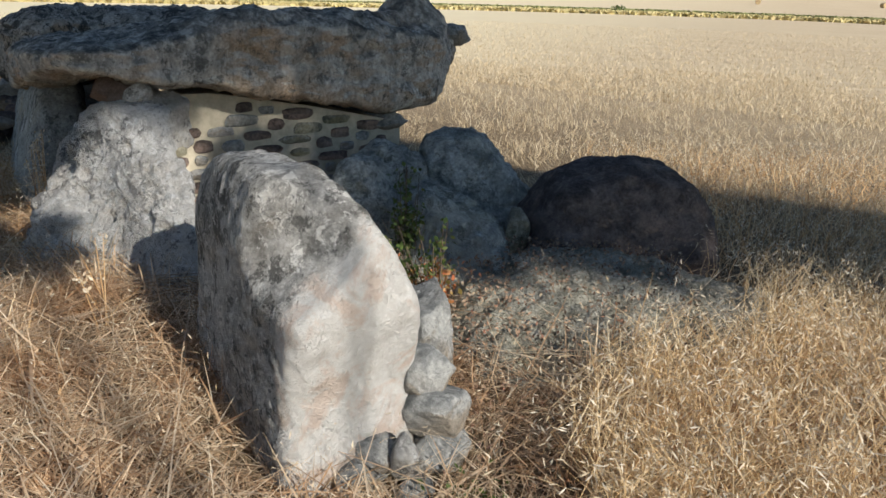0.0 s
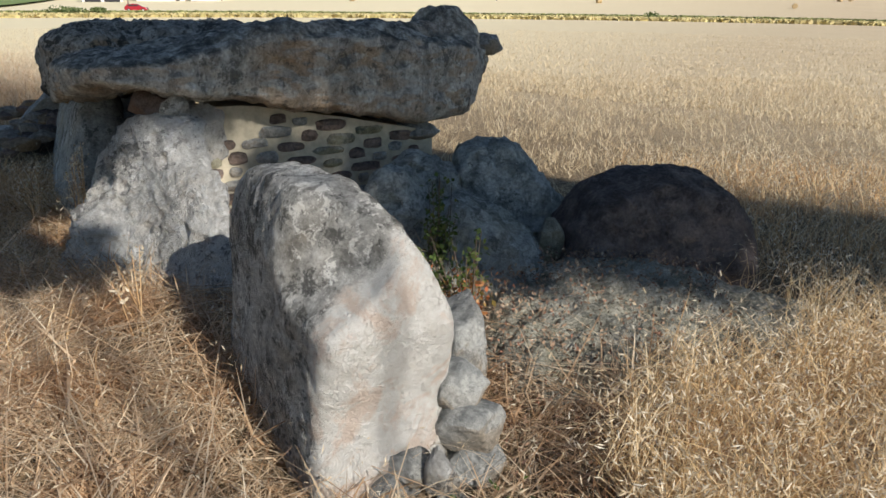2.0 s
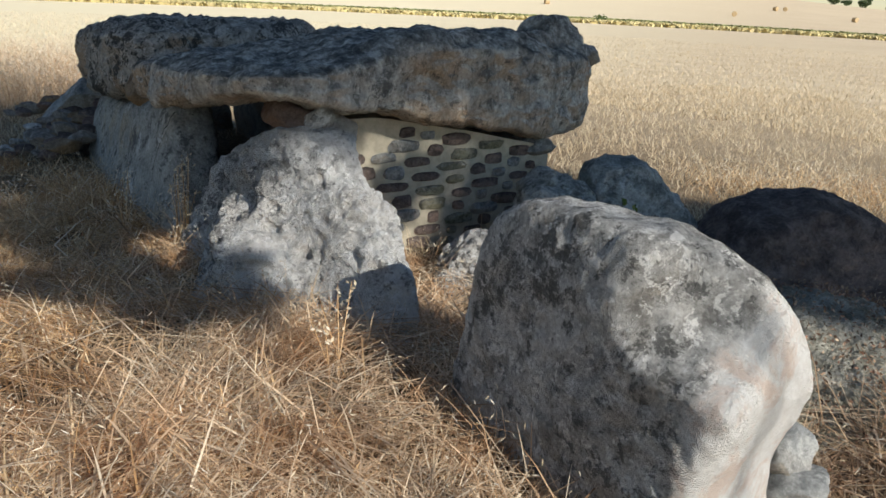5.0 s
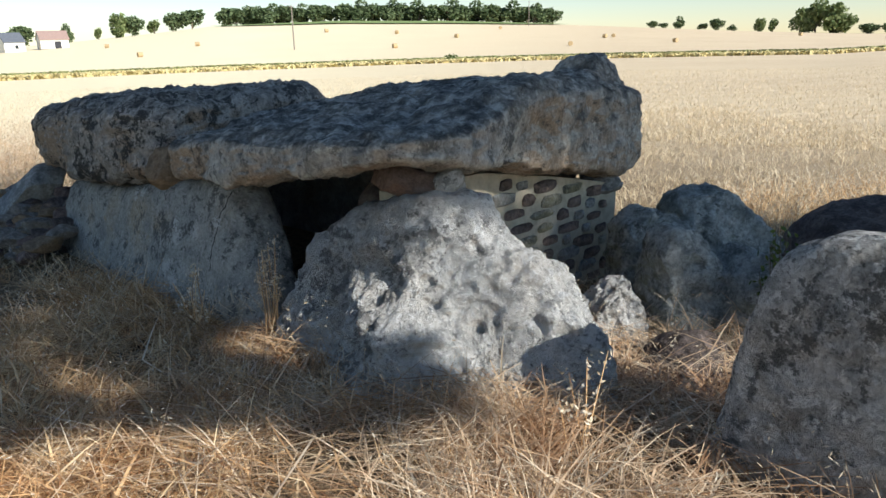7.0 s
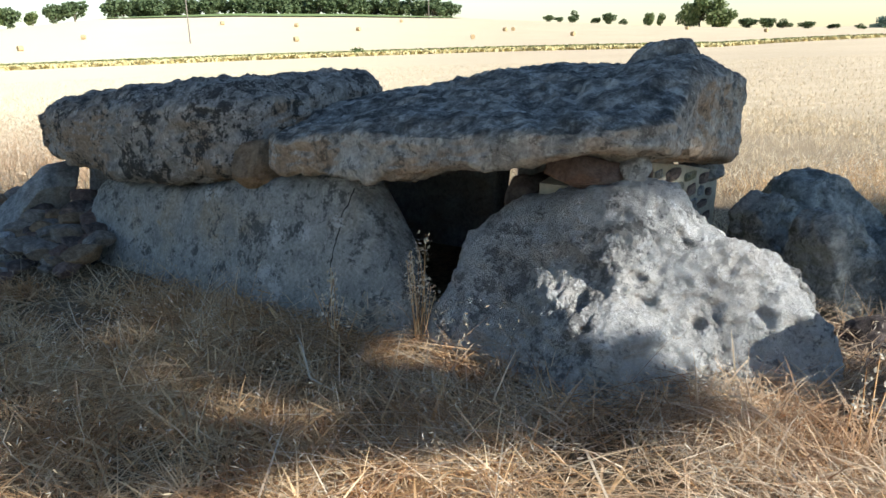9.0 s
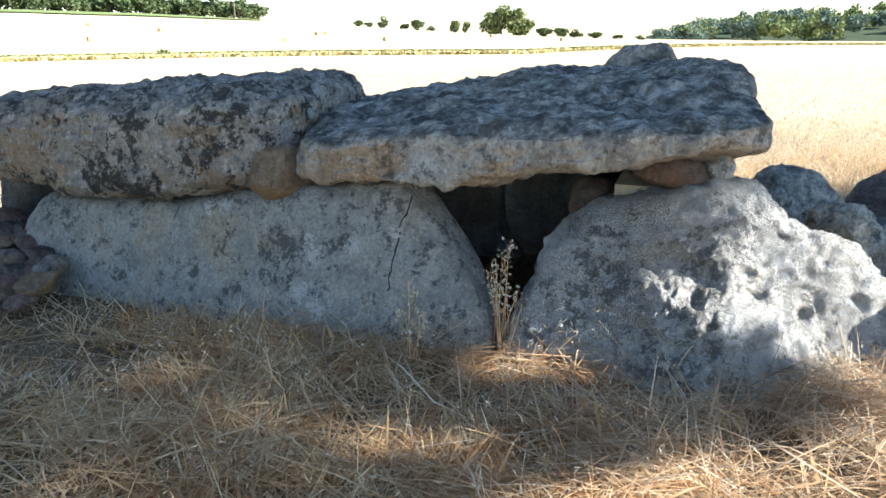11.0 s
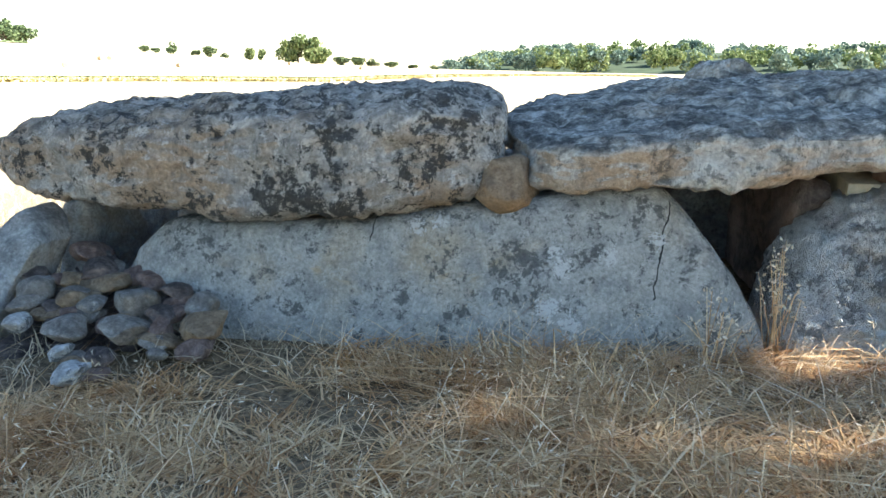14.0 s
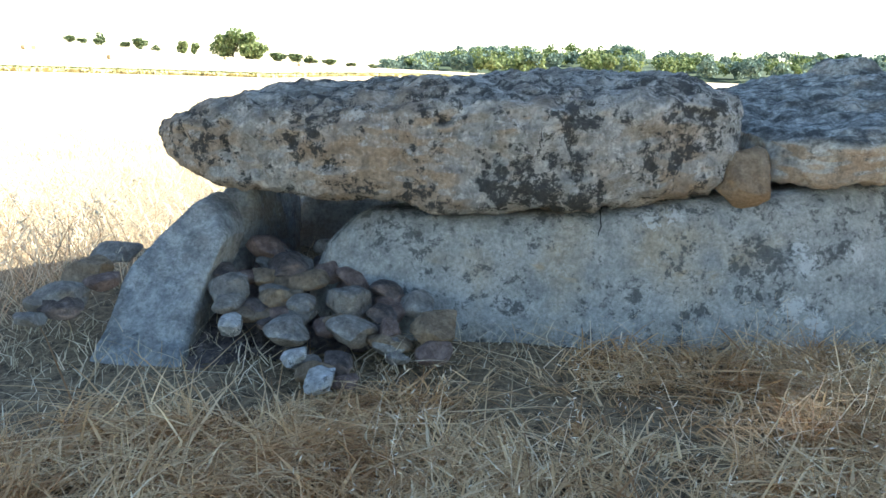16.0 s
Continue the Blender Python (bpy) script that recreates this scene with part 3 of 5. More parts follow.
# ---- stones in front of and beside the tomb ----
def build_outer_stones():
    # big whitish slab, its broad face to the camera's left and a sunlit flat end coloured paler
    m = Matrix(((0.55, 0.83, 0, -0.70), (-0.83, 0.55, 0, 2.75), (0, 0, 1, 0), (0, 0, 0, 1)))
    ob = rock("standing_stone", [(-0.98, -0.5), (-0.95, 0.1), (-0.87, 0.5), (-0.76, 0.78), (-0.56, 0.88), (-0.25, 0.92), (0.08, 0.92), (0.30, 0.83), (0.47, 0.68), (0.53, 0.45), (0.45, 0.1), (0.40, -0.5)],
              lambda u, v: -0.09 - 0.05 * (u - 0.45) + 0.03 * (v - 0.3) + 0.04 * smoothstep(0.6, 0.95, v) - 0.02 * bulge(u, -0.2, 0.6) + 0.30 * smoothstep(0.46, 0.72, v) * smoothstep(0.0, 0.45, u), lambda u, v: 0.50 - 0.22 * smoothstep(0.35, 0.95, v), (0, 2, 1), ROCK_LIT_END, m, 280, 130, 0.14, 0.34, 0.020, 0.8, 41, chips=0.45)
    tagged(ob, "large whitish upright boulder, its sunlit flat end coloured paler", "standing stone")
    m = pose(1.38, 5.35, 0, 0, 0, 8)
    ob = rock("boulder", [(-0.72, -0.55), (-0.70, 0.0), (-0.52, 0.27), (-0.2, 0.39), (0.1, 0.41), (0.45, 0.33), (0.64, 0.1), (0.72, -0.25), (0.72, -0.6)],
              lambda u, v: -0.40 + 0.35 * v, lambda u, v: 0.55 - 0.2 * v, (0, 2, 1), ROCK_BROWN, m, 180, 80, 0.26, 0.5, 0.035, 0.8, 44, chips=0.8)
    tagged(ob, "dark brown rounded boulder lying on the dry grass", "boulder")
    for name, at, dims, turn, tilt, mat, seed, lab in (
            ("fallen_stone", (0.55, 5.1, -0.10), (0.2, 0.2, 0.36), 0, (0, 6), ROCK_MOSS, 55, "small pale stone between the boulders"),
            ("fallen_stone", (-0.85, 4.35, -0.20), (0.6, 0.5, 0.36), 10, (0, 0), ROCK_BROWN, 57, "low brown stone sunk in the grass"),
            ("fallen_stone", (-0.08, 3.3, -0.02), (0.30, 0.42, 0.55), 5, (0, 0), ROCK_GREY, 58, "grey stone behind the whitish boulder")):
        boulder(name, at, dims, turn, mat, seed, lab, "stone", "fallen stones", tilt=tilt, detail=5)
    for name, outline, y0, y1, lean, mat, seed, lab in (
            ("leaning_slab", [(-0.15, -0.6), (-0.14, 0.30), (-0.06, 0.50), (0.28, 0.52), (0.57, 0.26), (0.80, -0.02), (0.92, -0.34), (0.92, -0.7)], 5.55, 6.15, 0.35, ROCK_SLUMP, 51, "blue-grey slab slumped against the end of the tomb"),
            ("fallen_stone", [(-0.74, -0.4), (-0.73, 0.28), (-0.62, 0.46), (-0.46, 0.45), (-0.30, 0.30), (-0.18, 0.08), (-0.16, -0.4)], 4.82, 5.30, 0.25, ROCK_SLUMP, 52, "irregular grey boulder beside the masonry wall"),
            ("fallen_stone", [(-0.30, -0.6), (-0.30, 0.12), (-0.10, 0.31), (0.14, 0.22), (0.42, 0.06), (0.50, -0.2), (0.46, -0.6)], 4.55, 5.25, 0.5, ROCK_SLUMP, 53, "rounded grey boulder slumped at the tomb's end"),
            ("fallen_stone", [(-0.66, -0.4), (-0.66, 0.32), (-0.50, 0.46), (-0.28, 0.42), (-0.10, 0.30), (-0.02, 0.05), (-0.02, -0.4)], 5.50, 5.90, 0.15, ROCK_SLUMP, 54, "upright grey boulder beside the masonry wall"),
            ("fallen_stone", [(-1.34, -0.4), (-1.28, -0.06), (-1.06, 0.15), (-0.95, 0.19), (-0.88, 0.04), (-0.84, -0.4)], 4.82, 5.12, 0.2, ROCK_PALE, 56, "pale pointed stone in the gap by the wall")):
        ob = rock(name, outline, lambda u, v, y0=y0, lean=lean: y0 + lean * (v - 0.1), lambda u, v, y1=y1: y1, (0, 2, 1), mat, None, 150, 74, 0.22, 0.40, 0.05, 0.6, seed, chips=0.6)
        tagged(ob, lab, "stone", "fallen stones")
    # low bank of lichened rock
    ob = rock("rock_bank", [(0.0, 3.6), (0.15, 4.4), (0.5, 4.9), (1.0, 5.05), (1.7, 4.9), (2.2, 4.5), (2.1, 3.9), (1.4, 3.4), (0.6, 3.1), (0.15, 3.2)],
              lambda u, v: -0.7, lambda u, v: -0.23 + 0.20 * smoothstep(3.2, 4.6, v) - 0.10 * smoothstep(0.8, 2.2, u), (0, 1, 2), ROCK_MOSS, None, 160, 80, 0.5, 0.6, 0.05, 0.6, 61, chips=0.9)
    tagged(ob, "low bank of grey-green lichened rock and earth", "rock")
    for at, dims, turn, seed in (((-0.03, 2.72, 0.10), (0.20, 0.22, 0.18), 10, 71), ((0.02, 2.66, -0.05), (0.24, 0.26, 0.20), 40, 72), ((0.03, 2.62, -0.22), (0.21, 0.24, 0.22), 80, 73),
                                 ((-0.09, 2.45, -0.13), (0.11, 0.12, 0.18), 20, 74), ((-0.05, 2.40, -0.26), (0.16, 0.16, 0.14), 0, 75), ((-0.26, 2.45, -0.22), (0.2, 0.16, 0.12), 60, 76), ((-0.22, 2.50, -0.14), (0.16, 0.16, 0.14), 15, 77)):
        boulder("packing_stone", at, dims, turn, ROCK_GREY if seed != 74 else ROCK_PALE, seed, "small grey stone packed beside the whitish boulder", "stone", "packing stones")


build_outer_stones()


def build_rubble():
    mats = {"g": ROCK_DUN, "t": ROCK_TAN, "r": ROCK_RUST, "w": ROCK_WHITE, "p": ROCK_TAN, "b": ROCK_BROWN}
    words = {"g": "grey", "t": "tan", "r": "reddish", "w": "whitish", "p": "pale tan", "b": "brown"}
    pile = [(-5.72, 9.50, 0.25, "g"), (-5.48, 9.45, 0.19, "p"), (-5.31, 9.42, 0.24, "b"), (-5.35, 9.22, 0.23, "t"), (-5.17, 9.20, 0.19, "r"), (-5.14, 9.03, 0.20, "r"), (-5.82, 9.38, 0.19, "g"),
            (-5.59, 9.23, 0.19, "p"), (-5.55, 9.08, 0.17, "g"), (-5.36, 8.90, 0.33, "g"), (-5.76, 8.97, 0.25, "g"), (-5.55, 8.70, 0.28, "g"), (-5.94, 9.22, 0.16, "w"), (-5.90, 8.77, 0.15, "w"),
            (-5.94, 8.56, 0.20, "w"), (-5.20, 8.39, 0.30, "p"), (-5.40, 8.55, 0.15, "r"), (-5.30, 8.67, 0.18, "b"), (-5.07, 8.59, 0.25, "g"), (-5.11, 8.81, 0.23, "b"), (-5.24, 9.68, 0.28, "r"), (-5.63, 9.66, 0.21, "b")]
    aside = [(-6.15, 10.20, 0.27, "p"), (-6.37, 10.10, 0.27, "g"), (-6.13, 10.06, 0.19, "r"), (-5.90, 10.29, 0.26, "g"), (-6.49, 10.12, 0.13, "g"), (-6.59, 10.02, 0.13, "g"), (-6.42, 10.00, 0.20, "b")]
    rnd = random.Random(12)
    for i, (x, y, s, k) in enumerate(pile + aside):
        z = -0.33 + 0.19 * (x + 6.2 + y - 8.3)
        boulder("rubble_stone", (x, y, z + 0.02), (1.1 * s, s * rnd.uniform(0.75, 1.05), s * rnd.uniform(0.45, 0.65)), rnd.uniform(-25, 25) + 30, mats[k], 100 + i, "loose %s stone in the rubble pile" % words[k], "stone", "rubble stones",
                tilt=(rnd.uniform(-14, 14), rnd.uniform(-10, 14)), detail=4, rough=0.07, cuts=9)
    for i in range(44):
        x, y = rnd.uniform(-5.9, -4.9), rnd.uniform(8.25, 9.85)
        if x + 0.55 * (y - 8.3) < -6.0 + 0.25 * (y - 8.3):
            continue
        k, s = rnd.choice("gtrbbgpr"), rnd.uniform(0.10, 0.20)
        z = -0.33 + 0.19 * (x + 6.2 + y - 8.3)
        boulder("rubble_stone", (x, y, z - 0.02), (1.15 * s, s * rnd.uniform(0.7, 1.0), s * rnd.uniform(0.4, 0.6)), rnd.uniform(0, 180), mats[k], 150 + i, "small %s stone filling the rubble pile" % words[k], "stone", "rubble stones",
                tilt=(rnd.uniform(-18, 18), rnd.uniform(-14, 18)), detail=3, cuts=8)
    ob = rock("rubble_bed", [(-6.5, 8.3), (-6.3, 8.9), (-6.7, 9.7), (-6.2, 10.2), (-5.4, 10.2), (-4.8, 9.7), (-4.9, 8.6), (-5.3, 8.0)], lambda u, v: -0.9,
              lambda u, v: -0.55 + 0.19 * (u + 6.2 + v - 8.3), (0, 1, 2), ROCK_BROWN, None, 80, 40, 0.5, 0.6, 0.05, 0.3, 81, chips=0.8)
    tagged(ob, "brown packed rubble and soil under the loose stones", "rubble", kind="stuff")


build_rubble()


# ---- grass and straw ----
STRAW = island_material("straw", [(0.0, (0.30, 0.19, 0.11)), (0.25, (0.60, 0.43, 0.27)), (0.6, (0.80, 0.63, 0.44)), (0.9, (0.88, 0.77, 0.59)), (1.0, (0.42, 0.33, 0.22))], 0.7, 0.4, (0.74, 0.58, 0.45))
STRAW_OLD = island_material("weathered_straw", [(0.0, (0.34, 0.20, 0.10)), (0.35, (0.66, 0.44, 0.23)), (0.7, (0.82, 0.60, 0.34)), (1.0, (0.88, 0.71, 0.46))], 0.8, 0.35, (0.76, 0.58, 0.42))
OAT = island_material("oat_heads", [(0.0, (0.52, 0.41, 0.26)), (0.5, (0.72, 0.61, 0.44)), (1.0, (0.82, 0.75, 0.62))], 0.7, 0.35)
STUBBLE = island_material("pale_stubble", [(0.0, (0.46, 0.35, 0.21)), (0.5, (0.66, 0.54, 0.36)), (1.0, (0.80, 0.69, 0.50))], 0.8, 0.25)
OAT_STEM = island_material("oat_stems", [(0.0, (0.50, 0.33, 0.16)), (0.5, (0.74, 0.55, 0.31)), (1.0, (0.85, 0.71, 0.48))], 0.7, 0.4)
rng = np.random.default_rng(7)


def mesh_arrays(name, verts, quads, tris, mat, smooth=False):
    """One mesh from arrays of corners, four-sided and three-sided faces."""
    me = bpy.data.meshes.new(name)
    loops = np.concatenate([quads.ravel(), tris.ravel()]).astype(np.int32)
    sizes = np.concatenate([np.full(len(quads), 4), np.full(len(tris), 3)]).astype(np.int32)
    starts = np.concatenate([[0], np.cumsum(sizes)[:-1]]).astype(np.int32)
    me.vertices.add(len(verts))
    me.vertices.foreach_set("co", verts.astype(np.float32).ravel())
    me.loops.add(len(loops))
    me.loops.foreach_set("vertex_index", loops)
    me.polygons.add(len(sizes))
    me.polygons.foreach_set("loop_start", starts)
    me.polygons.foreach_set("loop_total", sizes)
    me.update(calc_edges=True)
    me.materials.append(mat)
    return me


def blades(name, roots, height, lean, width, mat, label, parent=None, droop=0.35, swirl=0.0):
    """Thin bent blades: roots (n, 3); height, lean and width per blade."""
    n = len(roots)
    way = rng.uniform(0, 2 * math.pi, n)
    if swirl:
        # tufts fall together, each its own way
        flow = np.array([noise.noise((x * 1.9, y * 1.9, 7.7)) * 9 + noise.noise((x * 6.5, y * 6.5, 3.3)) * 3.5 for x, y, z in roots])
        way = flow + rng.normal(0, swirl, n)
    side = way + math.pi / 2 + rng.uniform(-0.8, 0.8, n)
    d = np.stack([np.cos(way), np.sin(way), np.zeros(n)], 1)
    w = np.stack([np.cos(side), np.sin(side), np.zeros(n)], 1) * (width / 2)[:, None]
    levels = []
    kink = np.stack([-np.sin(way), np.cos(way), np.zeros(n)], 1) * (rng.normal(0, 0.30, n) * height)[:, None]
    for s, k in ((0.0, 1.0), (0.4, 0.9), (0.75, 0.65), (1.0, 0.0)):
        p = roots + d * (lean * height * s ** 1.7)[:, None]
        p[:, 2] += height * s * (1 - droop * s * np.minimum(lean, 1.3))
        p += kink * (math.sin(4.2 * s))
        levels.append((p, k))
    verts = np.empty((n, 7, 3))
    for i, (p, k) in enumerate(levels[:3]):
        verts[:, 2 * i], verts[:, 2 * i + 1] = p - w * k, p + w * k
    verts[:, 6] = levels[3][0]
    base = (np.arange(n) * 7)[:, None]
    quads = np.concatenate([base + np.array([[0, 1, 3, 2]]), base + np.array([[2, 3, 5, 4]])])
    tris = base + np.array([[4, 5, 6]])
    ob = new(name, mesh_arrays(name, verts.reshape(-1, 3), quads, tris, mat))
    if parent:
        ob.parent = parent
        return tagged(ob, label)
    return tagged(ob, label, "grass", kind="stuff"), levels[3][0]


def leaves(points, size, flat=0.5, spread=None):
    """Arrays for small four-sided leaves at the points, each turned its own way."""
    n = len(points)
    a = rng.normal(size=(n, 3))
    a /= np.linalg.norm(a, axis=1)[:, None]
    b = rng.normal(size=(n, 3))
    b -= a * (a * b).sum(1)[:, None]
    b /= np.linalg.norm(b, axis=1)[:, None]
    s = (size * rng.uniform(0.6, 1.3, n))[:, None]
    v = np.stack([points - a * s * 0.5, points + b * s * flat * 0.5, points + a * s * 0.5, points - b * s * flat * 0.5], 1)
    q = (np.arange(n) * 4)[:, None] + np.array([[0, 1, 2, 3]])
    return v.reshape(-1, 3), q, np.zeros((0, 3), int)


def heights(xy):
    return np.array([ground_z(x, y) for x, y in xy])


def in_tomb(xy):
    dx, dy = xy[:, 0] + 3.3, xy[:, 1] - 6.0
    u, v = 0.5 * dx - 0.866 * dy, 0.866 * dx + 0.5 * dy
    chamber = (u > -3.7) & (u < 1.05) & (v > 0.12) & (v < 2.6)
    uf, vf = 0.55 * (xy[:, 0] + 0.7) - 0.83 * (xy[:, 1] - 2.75), 0.83 * (xy[:, 0] + 0.7) + 0.55 * (xy[:, 1] - 2.75)
    front = (uf > -0.85) & (uf < 0.42) & (vf > 0.06) & (vf < 0.4)
    pile = (xy[:, 0] > -5.75) & (xy[:, 0] < -4.8) & (xy[:, 1] > 8.65) & (xy[:, 1] < 9.8)
    bank = ((xy[:, 0] - 1.0) / 1.0) ** 2 + ((xy[:, 1] - 4.15) / 0.75) ** 2 < 1
    return chamber | front | pile | bank


def scatter(n, x0, x1, y0, y1, keep=None, clump=0.9):
    xy = np.stack([rng.uniform(x0, x1, n), rng.uniform(y0, y1, n)], 1)
    f = np.array([noise.noise((x * 1.6, y * 1.6, 0.4)) + 0.5 * noise.noise((x * 5, y * 5, 2.0)) for x, y in xy])
    ok = rng.uniform(-0.75, 0.65, n) < f * 1.5 * clump + 0.05
    ok &= ~in_tomb(xy)
    if keep is not None:
        ok &= keep(xy)
    return xy[ok]


def off_path(xy):
    """Past the trodden line that the camera follows, and not far beyond the tomb."""
    line = np.interp(xy[:, 0], [-11, -8.4, -6, -3, 0, 4], [8.5, 6.7, 3.6, 1.6, 0.7, 0.7])
    return xy[:, 1] > line


def build_grass():
    def near(xy):
        return off_path(xy) & (xy[:, 1] < np.interp(xy[:, 0], [-9, -6, -3, 0, 4], [10.5, 8.6, 6.2, 4.4, 4.2]))
    xy = scatter(460000, -9.5, 4.0, 0.7, 10.5, near)
    tall = np.array([noise.noise((x * 0.9, y * 0.9, 5.5)) for x, y in xy])
    n = len(xy)
    h = np.clip(rng.gamma(5.0, 0.042, n) * (1 + 0.8 * tall), 0.05, 0.44)
    litter = (xy[:, 0] > -0.1) & (xy[:, 0] < 0.75 + 0.2 * tall) & (xy[:, 1] > 2.0)
    h = np.where(litter, h * 0.35, h)
    h *= np.interp(xy[:, 0], [-8, -4, -1, 1], [0.98, 0.98, 1.1, 1.15])
    roots = np.column_stack([xy, heights(xy) - 0.01])
    gold = xy[:, 0] + 0.25 * rng.normal(size=n) * 3 > -3.2
    blades("dry_grass", roots[gold], h[gold], rng.gamma(3.0, 0.50, gold.sum()), rng.gamma(4.0, 0.0016, gold.sum()), STRAW, "tangled golden dry grass in front of the stones", droop=0.42, swirl=0.75)
    old = ~gold
    blades("dry_grass", roots[old], 0.85 * h[old], rng.gamma(3.0, 0.55, old.sum()), rng.gamma(4.0, 0.0020, old.sum()), STRAW_OLD, "tangled greyish dry grass beside the long slab", droop=0.42, swirl=0.75)

    def around(xy):
        return ~near(xy) & off_path(xy)
    xy = scatter(130000, -14, 9, 3.0, 20, around, 0.7)
    n = len(xy)
    blades("dry_grass", np.column_stack([xy, heights(xy) - 0.01]), rng.gamma(6.0, 0.024, n), rng.gamma(2.0, 0.3, n), rng.uniform(0.004, 0.009, n), STUBBLE, "short dry grass and stubble round the tomb")

    # stubble of the harvested field, in rows
    n = 90000
    r, az = 14 + 46 * rng.uniform(0, 1, n) ** 1.4, rng.uniform(-50, 85, n)
    xy = np.stack([CX + r * np.sin(np.radians(az)), CY + r * np.cos(np.radians(az))], 1)
    across = xy[:, 0] * 0.41 + xy[:, 1] * 0.91
    shift = (np.round(across / 0.28) * 0.28 + rng.normal(0, 0.05, n) - across)
    xy += np.stack([0.41 * shift, 0.91 * shift], 1)
    n = len(xy)
    blades("stubble", np.column_stack([xy, heights(xy) - 0.01]), rng.uniform(0.06, 0.13, n), rng.gamma(2.0, 0.2, n), rng.uniform(0.010, 0.022, n), STUBBLE, "pale stubble standing in rows on the harvested field")

    def heads(name, xy, h0, h1, label, per, size, mat_stem=STRAW):
        n = len(xy)
        _, tips = blades(name, np.column_stack([xy, heights(xy) - 0.01]), rng.uniform(h0, h1, n), rng.gamma(2.0, 0.16, n), rng.uniform(0.004, 0.0075, n), mat_stem, label, droop=0.2)
        pts = np.repeat(tips, per, 0) + rng.normal(0, 1, (n * per, 3)) * np.array([0.022, 0.022, 0.05]) - np.array([0, 0, 0.03])
        v, q, t = leaves(pts, np.full(len(pts), 1.35 * size), 0.15)
        tagged(new("seed_heads", mesh_arrays("seed_heads", v, q, t, OAT)), "pale drooping seed heads above the dry grass", "grass", kind="stuff")

    oats = scatter(26000, 0.35, 4.5, 1.0, 4.4, lambda p: (p[:, 0] > 0.62 + 0.5 * np.maximum(0, p[:, 1] - 2.7)) & (p[:, 1] > 1.4 - 0.2 * p[:, 0]), 0.6)
    heads("wild_oats", oats, 0.30, 0.56, "standing golden wild oats", 3, 0.028, OAT_STEM)
    some = scatter(4200, -8.0, 0.5, 1.2, 8.0, near, 0.8)
    heads("wild_oats", some, 0.20, 0.42, "scattered stems of wild oats in the dry grass", 6, 0.024)
    back = scatter(19000, -13, -5.4, 10.7, 17.5, None, 0.6)
    heads("wild_oats", back, 0.45, 0.95, "tall pale grass beyond the rear of the tomb", 5, 0.035)
    right = scatter(7000, 1.6, 7.0, 4.6, 9.0, None, 0.6)
    heads("wild_oats", right, 0.20, 0.42, "brown dry grass behind the dark boulder", 3, 0.03, STRAW_OLD)


build_grass()


# ---- plants by the stones ----
LEAF_GREEN = island_material("green_leaves", [(0.0, (0.04, 0.07, 0.02)), (0.6, (0.09, 0.13, 0.03)), (1.0, (0.17, 0.19, 0.06))], 0.6, 0.3)
LEAF_RED = island_material("turning_leaves", [(0.0, (0.13, 0.15, 0.04)), (0.4, (0.40, 0.22, 0.07)), (0.7, (0.50, 0.16, 0.07)), (1.0, (0.55, 0.33, 0.14))], 0.6, 0.3)
BARK = plain_material("bark", (0.13, 0.10, 0.075), 0.95, 9.0, 0.35)


def tube(bm, a, b, r0, r1, sides=6):
    a, b = Vector(a), Vector(b)
    q = (b - a).to_track_quat("Z", "Y")
    ends = []
    for p, r in ((a, r0), (b, r1)):
        ends.append([bm.verts.new(p + q @ Vector((r * math.cos(2 * math.pi * k / sides), r * math.sin(2 * math.pi * k / sides), 0))) for k in range(sides)])
    for k in range(sides):
        bm.faces.new([ends[0][k], ends[0][(k + 1) % sides], ends[1][(k + 1) % sides], ends[1][k]])
    bm.faces.new(ends[1])


def leaf_part(name, pts, size, flat, mat, parent, label=""):
    v, q, t = leaves(pts, np.full(len(pts), size), flat)
    ob = new(name, mesh_arrays(name, v, q, t, mat))
    ob.parent = parent
    return tagged(ob, label, kind="stuff")


